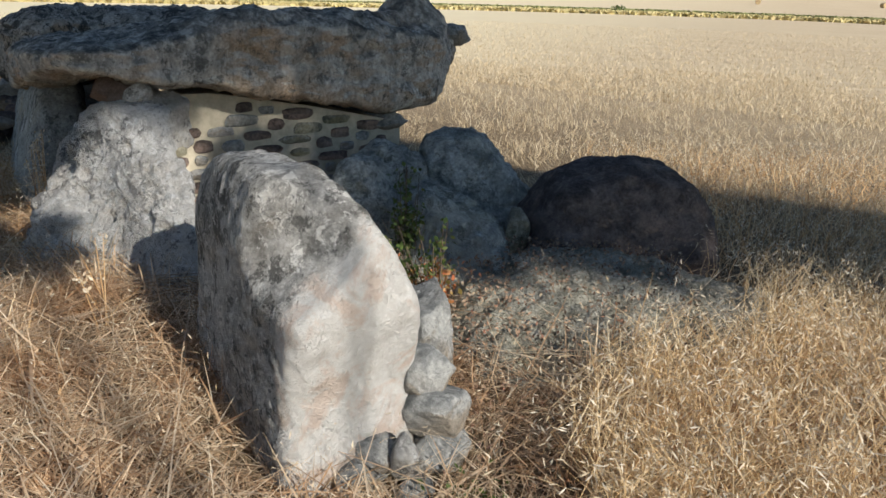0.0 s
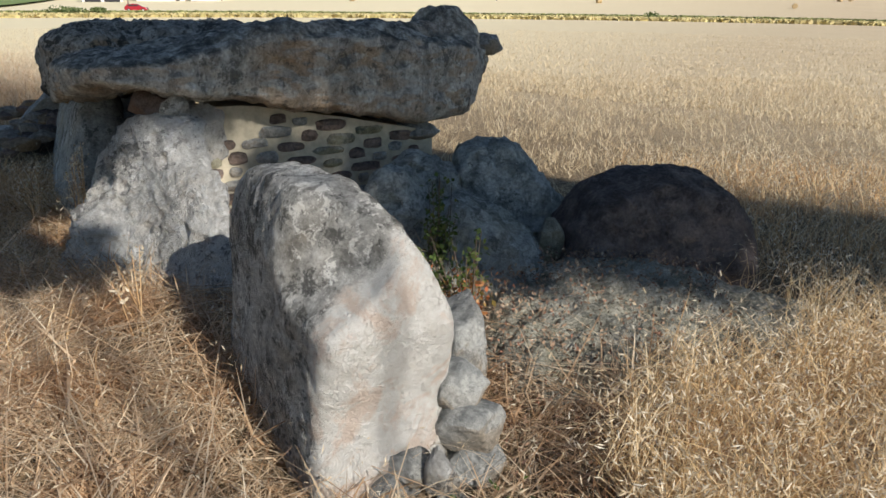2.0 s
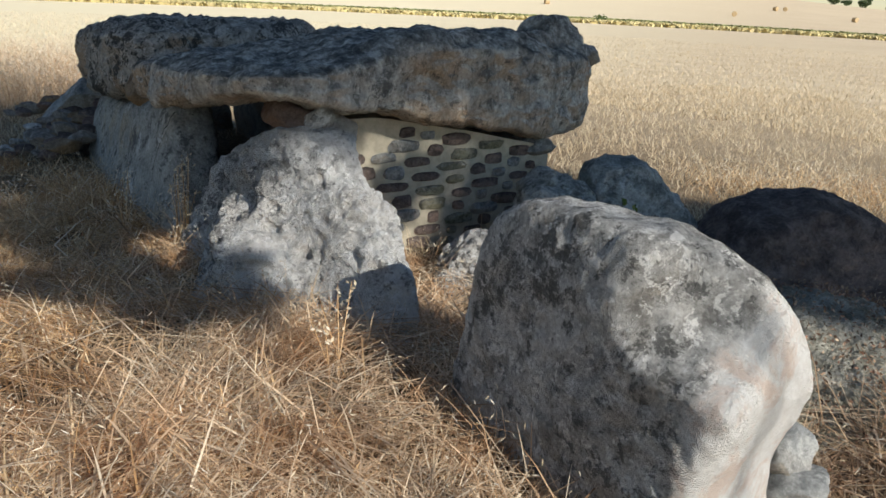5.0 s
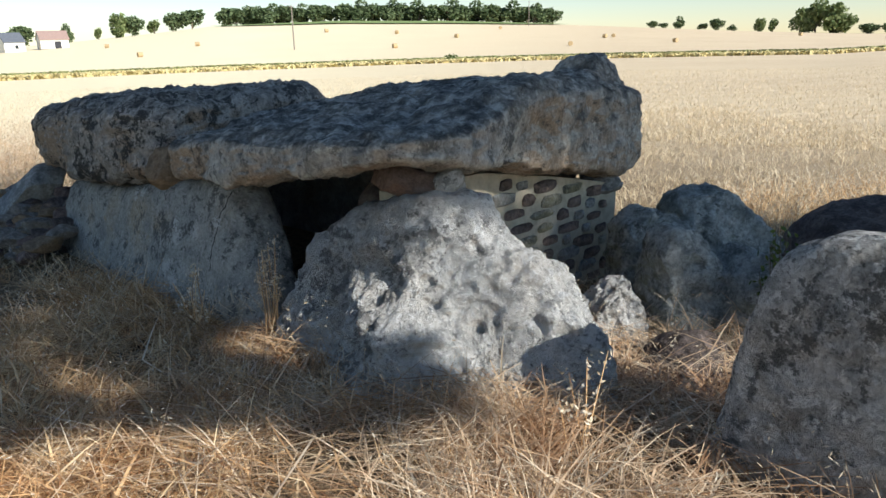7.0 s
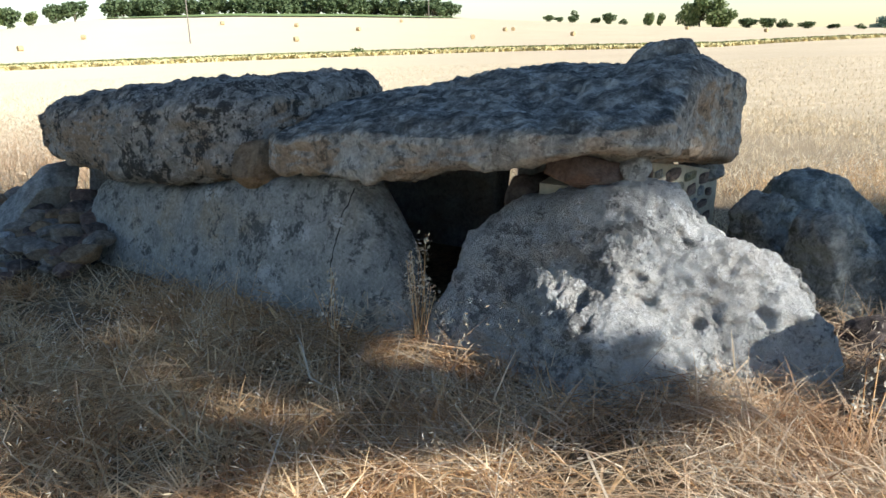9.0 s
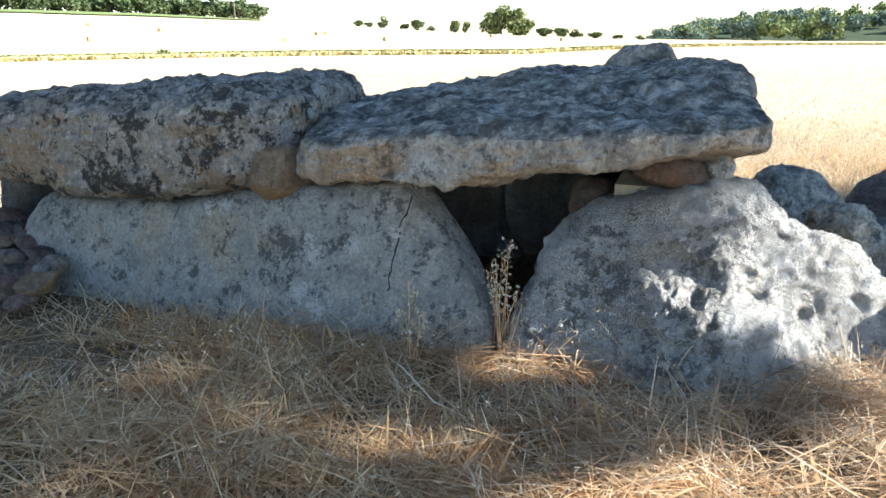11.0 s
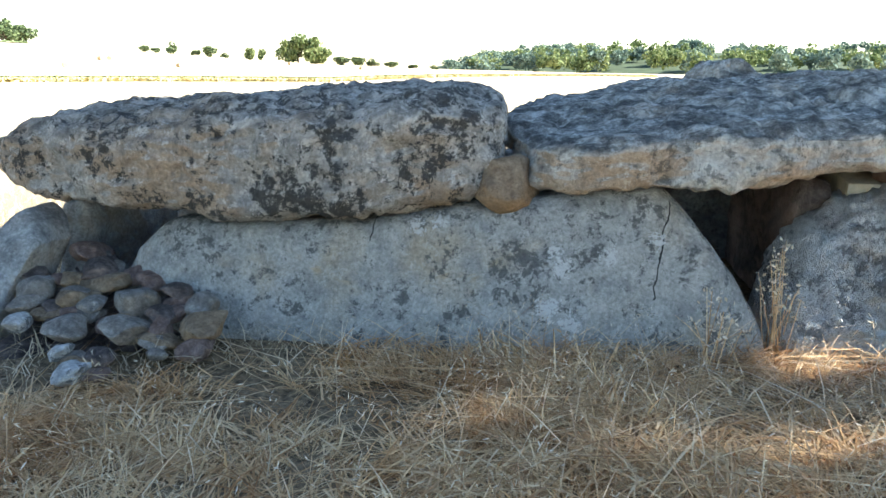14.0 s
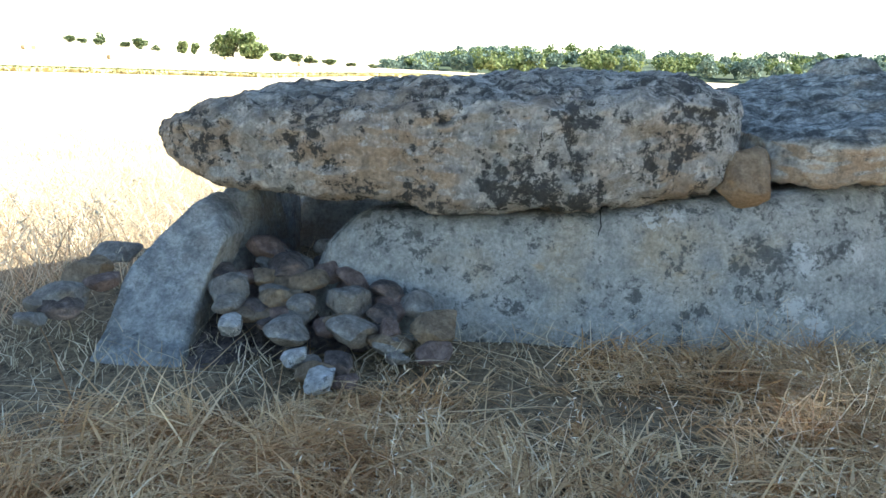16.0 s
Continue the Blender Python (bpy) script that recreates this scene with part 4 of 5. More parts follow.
def build_shrub():
    shrub = tagged(new("shrub"), "small shrub with red and green leaves by the boulder", "shrub")
    shrub.location = (0.0, 3.95, -0.30)
    rnd = random.Random(3)
    bm = bmesh.new()
    green, red = [], []
    for i in range(26):
        top = Vector((rnd.uniform(-0.22, 0.20), rnd.uniform(-0.15, 0.2), rnd.uniform(0.15, 0.68)))
        top.x -= top.z * 0.18
        tube(bm, (rnd.uniform(-0.05, 0.05), rnd.uniform(-0.05, 0.05), 0), top, 0.006, 0.003, 4)
        for k in range(26):
            p = top * rnd.uniform(0.35, 1.05) + Vector((rnd.gauss(0, 0.035), rnd.gauss(0, 0.035), rnd.gauss(0, 0.03)))
            (red if p.z + p.x * -0.4 + rnd.gauss(0, 0.08) < 0.40 else green).append(p)
    tagged(part("stems", bm, BARK, shrub), kind="stuff")
    leaf_part("leaves", np.array(green), 0.042, 0.6, LEAF_GREEN, shrub, "dark green leaves")
    leaf_part("leaves", np.array(red), 0.040, 0.6, LEAF_RED, shrub, "orange and red leaves")
    ivy = tagged(new("creeper"), "dark green creeper hanging on the grey boulder", "creeper")
    ivy.location = (-0.20, 4.50, -0.08)
    bm = bmesh.new()
    pts = []
    for i in range(14):
        top = Vector((rnd.uniform(-0.10, 0.12), rnd.uniform(-0.05, 0.1), rnd.uniform(0.3, 0.62)))
        tube(bm, (rnd.uniform(-0.06, 0.06), 0, -0.25), top, 0.005, 0.002, 4)
        pts += [top * rnd.uniform(0.1, 1.0) + Vector((rnd.gauss(0, 0.03), rnd.gauss(0, 0.03), rnd.gauss(0, 0.03))) for k in range(26)]
    tagged(part("stems", bm, BARK, ivy), kind="stuff")
    leaf_part("leaves", np.array(pts), 0.04, 0.6, LEAF_GREEN, ivy)
    low = tagged(new("ground_weed"), "low green weeds among dry litter", "weed")
    low.location = (0.15, 2.25, -0.27)
    pts = np.array([(rnd.gauss(0, 0.12), rnd.gauss(0, 0.10), abs(rnd.gauss(0, 0.05))) for k in range(260)])
    leaf_part("leaves", pts, 0.035, 0.6, LEAF_GREEN, low)
    # dry stalks in the chamber's mouth and beside the slabs
    for at, count, tall in (((0.36, -0.02), 16, 0.62), ((-0.05, -0.35), 8, 0.45), ((2.75, 0.15), 5, 0.5)):
        p = DOLMEN @ Vector((at[0], at[1], 0))
        weed = tagged(new("dry_weed"), "dry seeded weed stalks by the upright slab", "weed", "dry weeds")
        weed.location = (p.x, p.y, ground_z(p.x, p.y) - 0.01)
        bm = bmesh.new()
        pts = []
        for i in range(count):
            top = Vector((rnd.gauss(0, 0.07), rnd.gauss(0, 0.06), tall * rnd.uniform(0.6, 1.15)))
            tube(bm, (rnd.gauss(0, 0.03), rnd.gauss(0, 0.03), 0), top, 0.004, 0.002, 4)
            pts += [top * (1 - 0.45 * rnd.random() ** 1.6) + Vector((rnd.gauss(0, 0.018), rnd.gauss(0, 0.018), rnd.gauss(0, 0.01))) for k in range(16)]
        tagged(part("stalk_bunch", bm, STRAW_OLD, weed), kind="stuff")
        leaf_part("pod_cluster", np.array(pts), 0.028, 0.5, OAT, weed)


build_shrub()


def build_litter():
    """Fallen leaves and twigs on the bare bank beside the whitish boulder."""
    brown = island_material("leaf_litter", [(0.0, (0.10, 0.06, 0.045)), (0.4, (0.26, 0.17, 0.11)), (0.75, (0.42, 0.33, 0.23)), (1.0, (0.30, 0.14, 0.09))], 0.85)
    xy = np.stack([rng.uniform(-0.1, 1.6, 9000), rng.uniform(1.9, 4.9, 9000)], 1)
    z = np.array([max(ground_z(x, y), -0.26 + 0.20 * smoothstep(3.2, 4.6, y) - 0.10 * smoothstep(0.8, 2.2, x) if y > 3.1 else -9) for x, y in xy])
    v, q, t = leaves(np.column_stack([xy, z + rng.uniform(0.0, 0.05, len(xy))]), np.full(len(xy), 0.028), 0.45)
    tagged(new("leaf_litter", mesh_arrays("leaf_litter", v, q, t, brown)), "brown dead leaves and twigs littering the bank", "litter", kind="stuff")


build_litter()


# ---- trees ----
FAR_LEAF = island_material("far_foliage", [(0.0, (0.055, 0.08, 0.035)), (0.5, (0.09, 0.125, 0.055)), (1.0, (0.15, 0.185, 0.085))], 0.8, 0.2)
LIGHT_LEAF = island_material("light_foliage", [(0.0, (0.08, 0.115, 0.04)), (0.5, (0.15, 0.19, 0.07)), (1.0, (0.24, 0.27, 0.12))], 0.8, 0.25)


# distance haze is put into the leaf colour: bluer and paler
HAZY_LEAF = island_material("haze_tinted_foliage", [(0.0, (0.085, 0.13, 0.10)), (0.5, (0.13, 0.18, 0.14)), (1.0, (0.19, 0.24, 0.18))], 0.9, 0.2)


def crown_points(n, rx, ry, rz, seed, lumps=9):
    """Leaf places on a cluster of lumps, dense near their skins."""
    r = np.random.default_rng(seed)
    c = r.normal(size=(lumps, 3))
    c /= np.linalg.norm(c, axis=1)[:, None]
    c *= r.uniform(0.25, 0.72, (lumps, 1))
    size = r.uniform(0.28, 0.52, lumps)
    which = r.integers(0, lumps, n)
    d = r.normal(size=(n, 3))
    d /= np.linalg.norm(d, axis=1)[:, None]
    p = c[which] + d * (size[which] * r.uniform(0.55, 1.08, n))[:, None]
    return p * np.array([rx, ry, rz])


def build_tree(name, label, height, rx, rz, leaf, n, seed, mat, stem=0.3, ry=None, lumps=9, category="tree"):
    tree = tagged(new(name), label, category)
    rnd = random.Random(seed)
    bm = bmesh.new()
    mid = height - rz
    tube(bm, (0, 0, -0.3), (0.1, 0.05, mid * 0.6), stem, stem * 0.75, 8)
    tube(bm, (0.1, 0.05, mid * 0.6), (0, 0, mid + rz * 0.4), stem * 0.75, stem * 0.3, 8)
    for i in range(6):
        a = rnd.uniform(0, 6.3)
        z0 = mid - rz * rnd.uniform(0.1, 0.85)
        tube(bm, (0, 0, z0), (rx * 0.6 * math.cos(a), rx * 0.6 * math.sin(a), mid + rz * rnd.uniform(-0.2, 0.5)), stem * 0.4, stem * 0.1, 5)
    part("trunk", bm, BARK, tree)
    pts = crown_points(n, rx, ry or rx, rz, seed, lumps) + np.array([0, 0, mid])
    leaf_part("crown", pts, leaf, 0.7, mat, tree)
    return tree


def place_el(az, el):
    """The spot on the far slope that shows at that height over the level line."""
    r = lerp_table(az, STRIP_DIST) + 14
    while r < 900:
        x, y, z = place(az, r)
        if math.degrees(math.atan2(z - 1.6, r)) >= el:
            break
        r += 4
    return x, y, z, r


def build_far_trees():
    kinds = [build_tree("broadleaf_tree", "dark green broadleaf tree on the far slope", 1.0, 0.46, 0.46, 0.12, 1100, 60 + i, FAR_LEAF, 0.03) for i in range(3)]
    kinds += [build_tree("broadleaf_tree", "light green rounded tree on the far slope", 1.0, 0.44, 0.46, 0.12, 1100, 70 + i, LIGHT_LEAF, 0.03) for i in range(2)]
    for k in kinds:
        k["group"] = "far trees"
    used = set()
    rnd = random.Random(9)

    def plant(az, dist, h, kind, wide=1.0, sink=0.0):
        x, y, z = place(az, dist)
        m = pose(x, y, z - sink * h, 0, 0, rnd.uniform(0, 360)) @ Matrix.Diagonal((h * wide, h * wide, h, 1))
        if kind not in used:
            used.add(kind)
            kinds[kind].matrix_basis = m
        else:
            ob = copy_thing(kinds[kind], m)
            ob.matrix_basis = m
    # two close rows on the crest
    for a0, a1, n in ((-2.4, 5.3, 11), (6.0, 21.8, 22)):
        for i in range(n):
            plant(a0 + (a1 - a0) * (i + 0.5) / n + rnd.uniform(-0.15, 0.15), 428 + rnd.uniform(-5, 10), rnd.uniform(12.0, 15.0), i % 3, 1.25, 0.20)
    for az, h, kind, wide in ((-9.2, 9.5, 4, 0.9), (-8.3, 9.0, 0, 0.9), (-7.0, 6.0, 3, 1.0), (-5.6, 8.5, 0, 1.0), (-4.4, 9.5, 1, 1.1), (-10.6, 5.0, 3, 0.7), (-15.2, 9, 0, 1.2), (-18.3, 10, 1, 1.4), (-20.0, 9, 2, 1.3), (-23, 9, 0, 1.4), (-26, 8, 1, 1.4), (-12.6, 7, 2, 0.8)):
        plant(az, 395, 1.35 * h, kind, 1.1 * wide, 0.15)
    for az, h, kind, wide in ((28.9, 3.6, 0, 1.4), (29.7, 3.0, 1, 1.5), (30.7, 5.5, 2, 1.0), (32.3, 3.5, 1, 1.2), (33.2, 6, 0, 1.0), (34.2, 2.6, 2, 1.6), (36.0, 6.0, 4, 0.8), (36.9, 6.2, 3, 0.7), (38.6, 11, 4, 0.8), (39.5, 15, 3, 0.8), (40.5, 13, 4, 0.9), (41.4, 9, 3, 1.0), (42.6, 5.0, 0, 1.5), (43.8, 5.5, 1, 1.3), (45.0, 4.0, 2, 1.6), (46.4, 3.6, 0, 1.8), (48, 2.6, 1, 2.0), (49.5, 2.2, 2, 2.0)):
        plant(az, 415, 1.3 * h, kind, 1.15 * wide, 0.18)
    # wooded hill beyond the valley, one mass of crowns
    r = np.random.default_rng(5)
    pts_d, pts_l = [], []
    for i in range(230):
        az = r.uniform(50.5, 96)
        back = r.uniform(0, 1)
        top = lerp_table(az, [(50, -0.3), (52.7, 0.6), (57.5, 1.15), (61, 1.25), (67, 1.5), (75, 1.2), (96, 1.6)])
        d = 560 + 340 * back
        h = d * (math.tan(radians(1.3 * top)) * (0.45 + 0.55 * back) + 0.012)
        x, y, z = place(az, d)
        rad = r.uniform(9, 15)
        p = crown_points(420, rad, rad, rad * 0.75, int(r.integers(1e6)), 7) + np.array([x, y, 1.6 + h - rad * 0.45 - d * 0.012])
        (pts_l if r.uniform() < 0.4 else pts_d).append(p)
    for pts, mat, lab in ((pts_d, HAZY_LEAF, "wooded hill beyond the valley, its leaves tinted blue-green for haze"), (pts_l, LIGHT_LEAF, "light green trees on the wooded hill")):
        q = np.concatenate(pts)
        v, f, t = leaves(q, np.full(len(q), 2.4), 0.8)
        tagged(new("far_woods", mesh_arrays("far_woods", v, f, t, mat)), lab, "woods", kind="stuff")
    # solid hillside under the crowns
    verts, faces = [], []
    azs = np.linspace(50, 98, 60)
    for az in azs:
        top = lerp_table(az, [(50, -0.5), (52.7, 0.2), (57.5, 0.75), (61, 0.85), (67, 1.05), (75, 0.85), (98, 1.2)])
        for d, e in ((600, -0.9), (700, 0.3 * top), (860, 0.8 * top), (900, top), (1300, -1.0)):
            x, y = CX + d * math.sin(radians(az)), CY + d * math.cos(radians(az))
            verts.append((x, y, 1.6 + d * math.tan(radians(e))))
    for i in range(len(azs) - 1):
        for k in range(4):
            faces.append((i * 5 + k, i * 5 + k + 1, i * 5 + k + 6, i * 5 + k + 5))
    tagged(link_mesh("wooded_slope", verts, faces, plain_material("dark_undergrowth", (0.05, 0.07, 0.035), 0.95, 0.1, 0.3)), "dark undergrowth of the wooded hill", "hill", kind="structure")


build_far_trees()


def build_shade_trees():
    """An unseen row of trees behind the camera, inferred from the dappled band of shade it throws over the tomb."""
    flat_way = Vector((sun_way.x, sun_way.y, 0)) / sun_way.z
    for i, (x, y, h, rx, rz) in enumerate(((8.6, 4.2, 12.0, 1.5, 0.9), (6.4, 5.0, 12.3, 1.5, 0.9), (4.3, 5.5, 12.0, 1.5, 1.0), (2.2, 6.3, 12.4, 1.65, 1.1), (0.3, 6.95, 12.2, 1.8, 1.3), (-0.4, 6.25, 12.3, 1.4, 1.05), (-1.2, 8.35, 12.5, 1.7, 1.3),
                                          (-3.6, 9.2, 12.6, 2.3, 1.2), (-5.7, 9.0, 12.6, 2.4, 1.9), (-8.0, 9.45, 12.8, 2.9, 2.25), (-10.5, 10.4, 13.0, 3.2, 2.4), (-13.2, 11.4, 13.0, 3.5, 2.6),
                                          # small crowns added to shade chosen spots of grass, slab and wall
                                          (-2.95, 4.72, 6.5, 0.46, 0.26), (-3.65, 5.05, 7.0, 0.60, 0.28), (-4.1, 6.0, 9.2, 0.65, 0.30), (-5.1, 5.3, 9.6, 0.60, 0.26), (-4.5, 4.95, 8.0, 0.40, 0.16), (-2.15, 6.4, 10.0, 0.42, 0.24))):
        n = int(1450 * rx * rz)
        p = Vector((x, y, 0)) + flat_way * h
        tree = build_tree("unseen_shade_tree", "tall leafy unseen tree, placed so that its crown shades the tomb", h + rz, rx, rz, 0.26, n, 200 + i, LIGHT_LEAF, 0.035, lumps=14)
        tree["group"] = "row of shade trees"
        tree.location = (p.x, p.y, -0.3)


build_shade_trees()


# ---- far side of the field ----
def build_verge():
    r = np.random.default_rng(3)
    n = 64000
    az = r.uniform(-55, 66, n)
    depth = r.uniform(0, 1, n)
    roots = []
    for a, d in zip(az, depth):
        sd = lerp_table(a, STRIP_DIST)
        rr = sd + 1 + d * 13
        roots.append((CX + rr * math.sin(radians(a)), CY + rr * math.cos(radians(a)), lerp_table(a, STRIP_Z) - 0.05))
    back = depth > 0.62
    hh = np.where(back, r.uniform(0.6, 1.05, n), r.uniform(0.5, 0.85, n))
    roots = np.array(roots)
    dry = island_material("dry_verge", [(0.0, (0.46, 0.40, 0.18)), (0.5, (0.54, 0.46, 0.23)), (1.0, (0.48, 0.39, 0.20))], 0.9)
    green = island_material("green_verge", [(0.0, (0.13, 0.15, 0.06)), (0.5, (0.20, 0.22, 0.08)), (1.0, (0.28, 0.28, 0.11))], 0.9)
    for pick, mat, lab in ((back, green, "green weeds along the far ditch"), (~back, dry, "yellow dry verge along the far ditch")):
        k = pick.sum()
        blades("verge", roots[pick], hh[pick], r.gamma(2, 0.2, k), r.uniform(0.5, 1.4, k), mat, lab)
    for az0, az1, d0, d1, h, mat, name, lab in ((-3.5, 23.0, 350, 418, 0.5, GREEN_CROP, "crop", "green crop in a strip below the tree row"), (-45, -26, 160, 420, 0.5, GREEN_CROP, "crop", "green crop on the far slope behind the road")):
        verts, faces = [], []
        for i in range(41):
            a = az0 + (az1 - az0) * i / 40
            taper = math.sin(math.pi * min(1, max(0, i / 40))) ** 0.35
            for k in range(9):
                d = d1 - (d1 - d0) * taper * (1 - k / 8)
                x, y, z = place(a, d)
                verts.append((x, y, z + h))
        for i in range(40):
            for k in range(8):
                faces.append((i * 9 + k, i * 9 + k + 1, i * 9 + k + 10, i * 9 + k + 9))
        tagged(link_mesh(name, verts, faces, mat), lab, "field", kind="structure")
    for az, hgt, rad in ((14.6, 1.5, 1.6), (-27.5, 1.4, 5.0), (-25, 1.3, 2.5)):
        x, y, z = place(az, lerp_table(az, STRIP_DIST) + 6)
        bush = tagged(new("bush"), "low green bush beside the far ditch", "bush", "ditch bushes")
        bush.location = (x, y, z)
        leaf_part("crown", crown_points(500, rad, rad * 0.6, hgt * 0.8, int(az * 7 + 400)) + np.array([0, 0, hgt * 0.5]), 0.4, 0.8, LIGHT_LEAF, bush)


build_verge()
STRAW_BALE = plain_material("bale_straw", (0.42, 0.31, 0.17), 0.95, 6.0, 0.3)
POLE_WOOD = plain_material("pole_wood", (0.22, 0.19, 0.16), 0.9, 3.0, 0.2)
WHITE_WALL = plain_material("limewashed_wall", (0.72, 0.69, 0.63), 0.9, 0.8, 0.08)
SLATE = plain_material("slate_roof", (0.11, 0.12, 0.14), 0.7, 2.0, 0.2)
TILE = plain_material("tiled_roof", (0.30, 0.21, 0.18), 0.85, 2.0, 0.2)
DARK = plain_material("dark_opening", (0.03, 0.03, 0.035), 0.5, 3.0, 0.2)
GLASS_DARK = plain_material("window_glass", (0.03, 0.035, 0.04), 0.1, 1.0, 0.1)
CAR_RED = plain_material("car_paint", (0.30, 0.02, 0.03), 0.25, 1.0, 0.05)
RUBBER = plain_material("rubber", (0.02, 0.02, 0.02), 0.8, 9.0, 0.2)
STEEL = plain_material("wheel_steel", (0.5, 0.5, 0.52), 0.35, 9.0, 0.1)


def box(bm, x0, x1, y0, y1, z0, z1, bevel=0.0):
    r = bmesh.ops.create_cube(bm, size=1.0)
    for v in r["verts"]:
        v.co = ((x0 + x1) / 2 + v.co.x * (x1 - x0), (y0 + y1) / 2 + v.co.y * (y1 - y0), (z0 + z1) / 2 + v.co.z * (z1 - z0))
    if bevel:
        es = {e for v in r["verts"] for e in v.link_edges}
        bmesh.ops.bevel(bm, geom=list(es), offset=bevel, segments=2, affect="EDGES")


def build_bales():
    bm = bmesh.new()
    sides = 20
    for x in (-0.62, -0.58, 0.58, 0.62):
        r = 0.60 if abs(x) > 0.6 else 0.65
        for k in range(sides):
            a = 2 * math.pi * k / sides
            bm.verts.new((x, r * math.cos(a) * (1 + 0.02 * math.sin(5 * a)), 0.63 + r * math.sin(a)))
    bm.verts.ensure_lookup_table()
    for i in range(3):
        for k in range(sides):
            bm.faces.new([bm.verts[i * sides + k], bm.verts[i * sides + (k + 1) % sides], bm.verts[(i + 1) * sides + (k + 1) % sides], bm.verts[(i + 1) * sides + k]])
    bm.faces.new([bm.verts[k] for k in range(sides)][::-1])
    bm.faces.new([bm.verts[3 * sides + k] for k in range(sides)])
    me = bpy.data.meshes.new("hay_bale")
    bm.to_mesh(me)
    bm.free()
    me.materials.append(STRAW_BALE)
    first = tagged(new("hay_bale", me), "round straw bale standing on the stubble slope", "hay bale", "round bales")
    rnd = random.Random(2)
    done = False
    for az, el in ((-10.1, 0.2), (-4.1, 0.15), (5.1, 0.9), (10.2, -0.35), (10.3, 0.65), (14.8, 0.25), (25.7, 0.0), (26.3, 0.0), (30.7, -0.45), (38.7, -0.2), (43.9, -0.5), (-8.0, -0.5), (18.0, 0.8), (23.3, -0.5)):
        x, y, z, r = place_el(az, el)
        m = pose(x, y, z, 0, 0, rnd.uniform(0, 180))
        if done:
            copy_thing(first, m)
        first.matrix_basis, done = (m if not done else first.matrix_basis), True


def build_poles():
    for az, el, top in ((2.75, -0.3, 3.0), (20.06, 1.0, 3.0), (-23.6, -0.9, 1.9)):
        x, y, z, r = place_el(az, el)
        h = 1.6 + r * math.tan(radians(top)) - z
        pole = tagged(new("utility_pole"), "tall wooden utility pole on the far field", "utility pole", "utility poles")
        pole.location = (x, y, z - 0.2)
        bm = bmesh.new()
        tube(bm, (0, 0, 0), (0, 0, h), 0.20, 0.13, 10)
        part("pole", bm, POLE_WOOD, pole)
        bm = bmesh.new()
        box(bm, -0.7, 0.7, -0.06, 0.06, h - 0.6, h - 0.48, 0.01)
        part("crossarm", bm, POLE_WOOD, pole)


def build_house(az, el, wide, deep, eaves, ridge, turn, roof_mat, label, openings, chimney=False):
    x, y, z, r = place_el(az, el)
    house = tagged(new("farm_house"), label, "house", "farm buildings")
    house.matrix_basis = pose(x, y, z - 0.1, 0, 0, turn - az)
    w, d = wide / 2, deep / 2
    bm = bmesh.new()
    pts = [(-d, 0), (d, 0), (d, eaves), (0, ridge), (-d, eaves)]
    a = [bm.verts.new((-w, p, q)) for p, q in pts]
    b = [bm.verts.new((w, p, q)) for p, q in pts]
    bm.faces.new(a[::-1])
    bm.faces.new(b)
    for k in (0, 1, 4):
        bm.faces.new([a[k], a[(k + 1) % 5], b[(k + 1) % 5], b[k]])
    part("wall", bm, WHITE_WALL, house)
    for s in (-1, 1):
        bm = bmesh.new()
        o = [Vector((sx * (w + 0.3), s * py, pz)) for sx in (-1, 1) for py, pz in ((d + 0.4, eaves - 0.25), (0, ridge + 0.05))]
        lo = [bm.verts.new(p) for p in o]
        hi = [bm.verts.new(p + Vector((0, 0, 0.25))) for p in o]
        for q in ((lo[0], lo[1], lo[3], lo[2]), (hi[0], hi[2], hi[3], hi[1]), (lo[0], lo[2], hi[2], hi[0]), (lo[1], hi[1], hi[3], lo[3]), (lo[0], hi[0], hi[1], lo[1]), (lo[2], lo[3], hi[3], hi[2])):
            bm.faces.new(q)
        part("roof", bm, roof_mat, house)
    for kind, side, u, z0, ww, hh in openings:
        bm = bmesh.new()
        if side == "front":
            box(bm, u - ww / 2, u + ww / 2, -d - 0.06, -d + 0.1, z0, z0 + hh)
        else:
            box(bm, -w - 0.06, -w + 0.1, u - ww / 2, u + ww / 2, z0, z0 + hh)
        part(kind, bm, DARK if kind == "door" else GLASS_DARK, house, "dark recessed " + kind)
    if chimney:
        bm = bmesh.new()
        box(bm, -w, -w + 0.9, -0.4, 0.4, ridge - 0.5, ridge + 1.2)
        part("chimney", bm, WHITE_WALL, house)


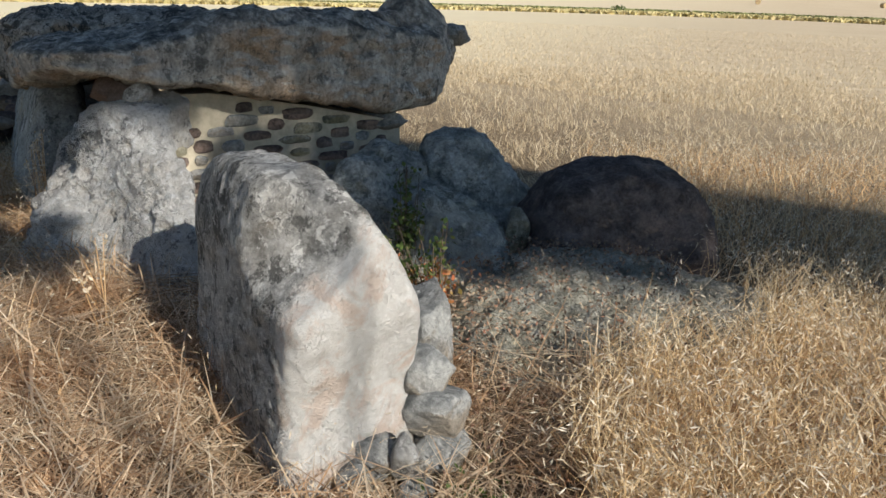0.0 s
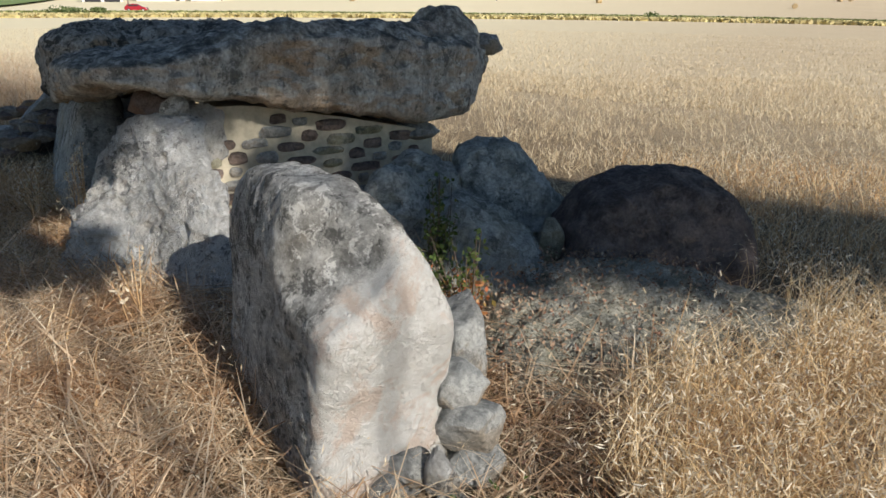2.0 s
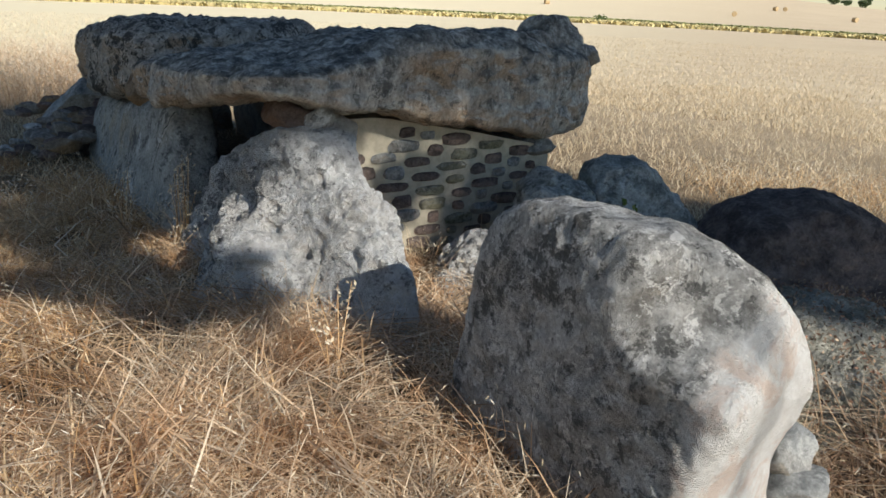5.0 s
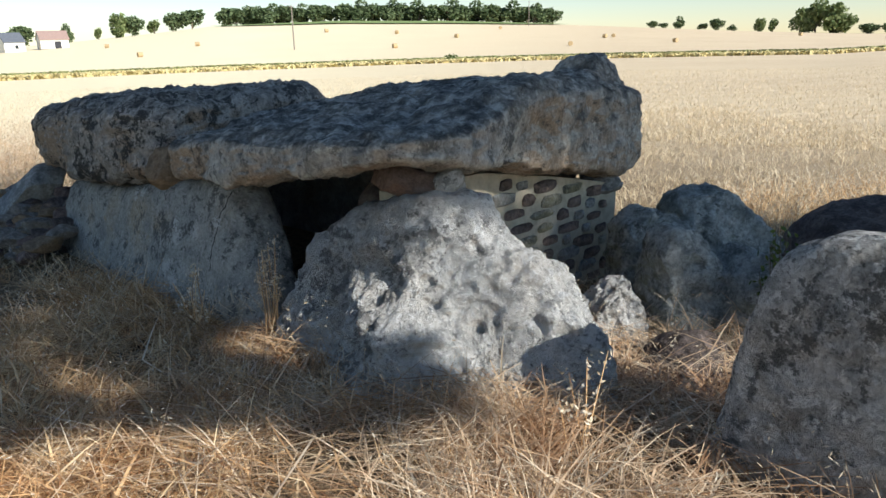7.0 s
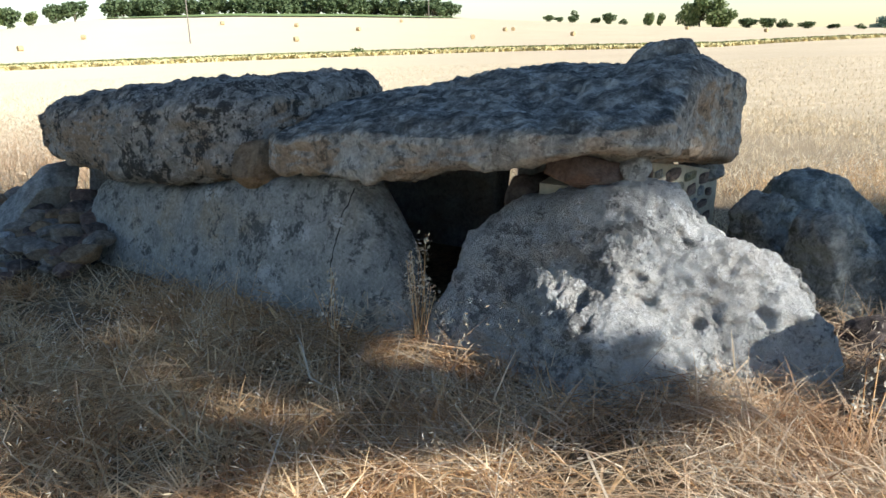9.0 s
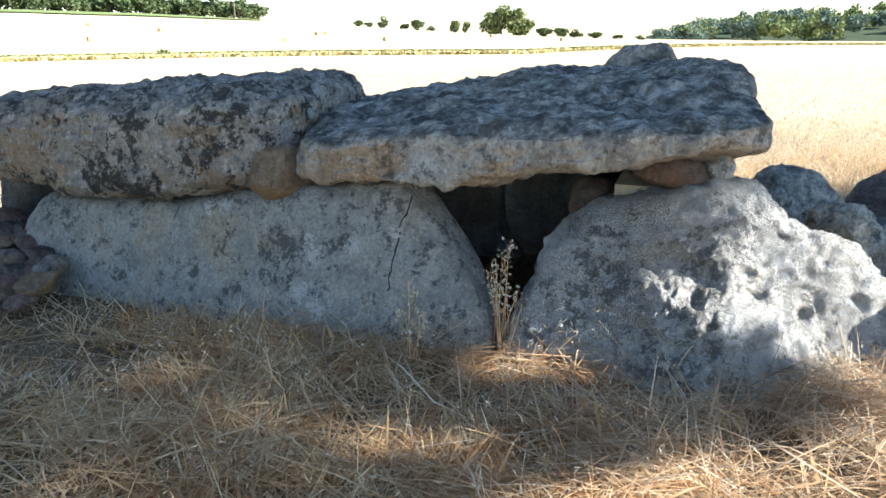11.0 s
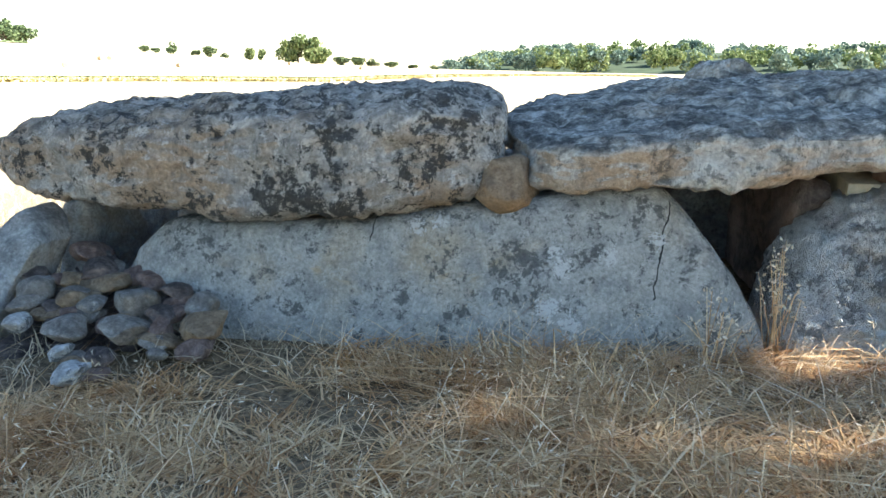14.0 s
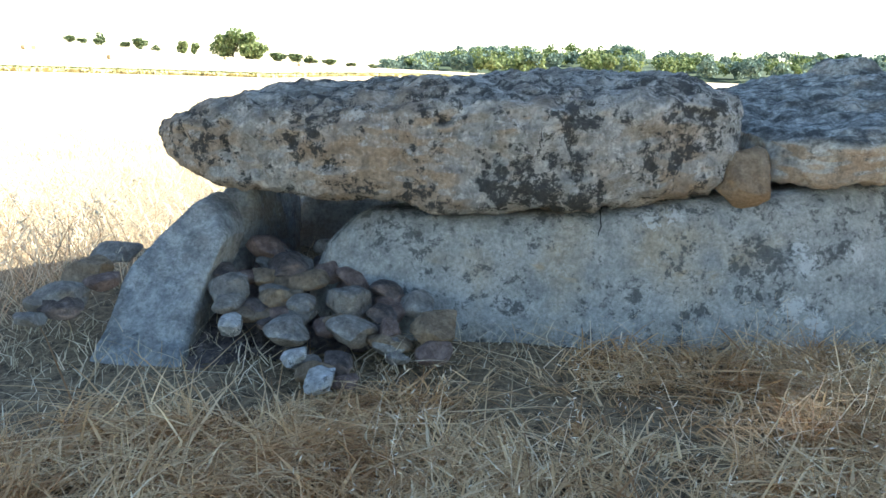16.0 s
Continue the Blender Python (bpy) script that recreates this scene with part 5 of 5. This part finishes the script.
def build_car():
    x, y, z = place(-22.9, 158)
    car = tagged(new("car"), "dark red hatchback parked on the far lane", "car")
    car.matrix_basis = pose(x, y, z, 0, 0, 12)
    profile = [(-2.05, 0.35), (-2.1, 0.75), (-1.95, 1.0), (-1.55, 1.40), (-0.6, 1.50), (0.25, 1.45), (0.95, 1.0), (1.85, 0.85), (2.1, 0.6), (2.05, 0.32)]
    bm = bmesh.new()
    rings = []
    for yy, k in ((-0.86, 0.93), (-0.80, 1.0), (0.80, 1.0), (0.86, 0.93)):
        rings.append([bm.verts.new((px * k, yy * (1 - 0.12 * smoothstep(0.9, 1.5, pz)), 0.35 + (pz - 0.35) * k)) for px, pz in profile])
    for i in range(3):
        for k in range(len(profile)):
            q = (k + 1) % len(profile)
            bm.faces.new([rings[i][k], rings[i][q], rings[i + 1][q], rings[i + 1][k]])
    bm.faces.new(rings[0][::-1])
    bm.faces.new(rings[3])
    part("body", bm, CAR_RED, car)
    for sgn in (-1, 1):
        for x0, x1 in ((-1.4, -0.45), (-0.38, 0.45)):
            bm = bmesh.new()
            box(bm, x0, x1, sgn * 0.80 - 0.04, sgn * 0.80 + 0.04, 1.02, 1.36, 0.03)
            part("side_window", bm, GLASS_DARK, car)
        for xx in (-1.3, 1.3):
            bm = bmesh.new()
            tube(bm, (xx, sgn * 0.62, 0.32), (xx, sgn * 0.88, 0.32), 0.32, 0.32, 18)
            wheel = part("wheel", bm, RUBBER, car)
            bm = bmesh.new()
            tube(bm, (xx, sgn * 0.87, 0.32), (xx, sgn * 0.90, 0.32), 0.2, 0.19, 14)
            part("rim", bm, STEEL, wheel)


build_bales()
build_poles()
build_house(-13.4, 0.25, 9.5, 8, 3.4, 6.2, 10, TILE, "long white barn with a faded red tiled roof", [("door", "front", 1.0, 0, 2.2, 2.6)])
build_house(-15.9, 0.1, 7.0, 8, 3.6, 6.6, 20, SLATE, "white farm building with a dark slate roof", [("window", "front", 0.6, 1.2, 1.0, 1.2)])
build_house(-18.3, -0.55, 9.0, 7.5, 5.2, 8.6, 72, SLATE, "tall white farmhouse with a steep gable and slate roof", [("window", "left", 0.8, 3.4, 0.9, 1.2), ("window", "left", -1.2, 1.0, 0.9, 1.2), ("door", "front", 0, 0, 1.1, 2.1)], True)
build_house(-21.6, -0.6, 13.0, 7, 3.4, 5.8, 5, TILE, "low white farm building with a red tiled roof", [("window", "front", -3, 1.1, 1.0, 1.1), ("window", "front", 2, 1.1, 1.0, 1.1), ("door", "front", 4.5, 0, 1.1, 2.1)])
build_house(-25.2, -0.7, 10.0, 7, 3.0, 5.0, -5, TILE, "open farm shed with a red roof", [("door", "front", -2.4, 0, 4.0, 2.4), ("door", "front", 2.4, 0, 4.0, 2.4)])
build_car()
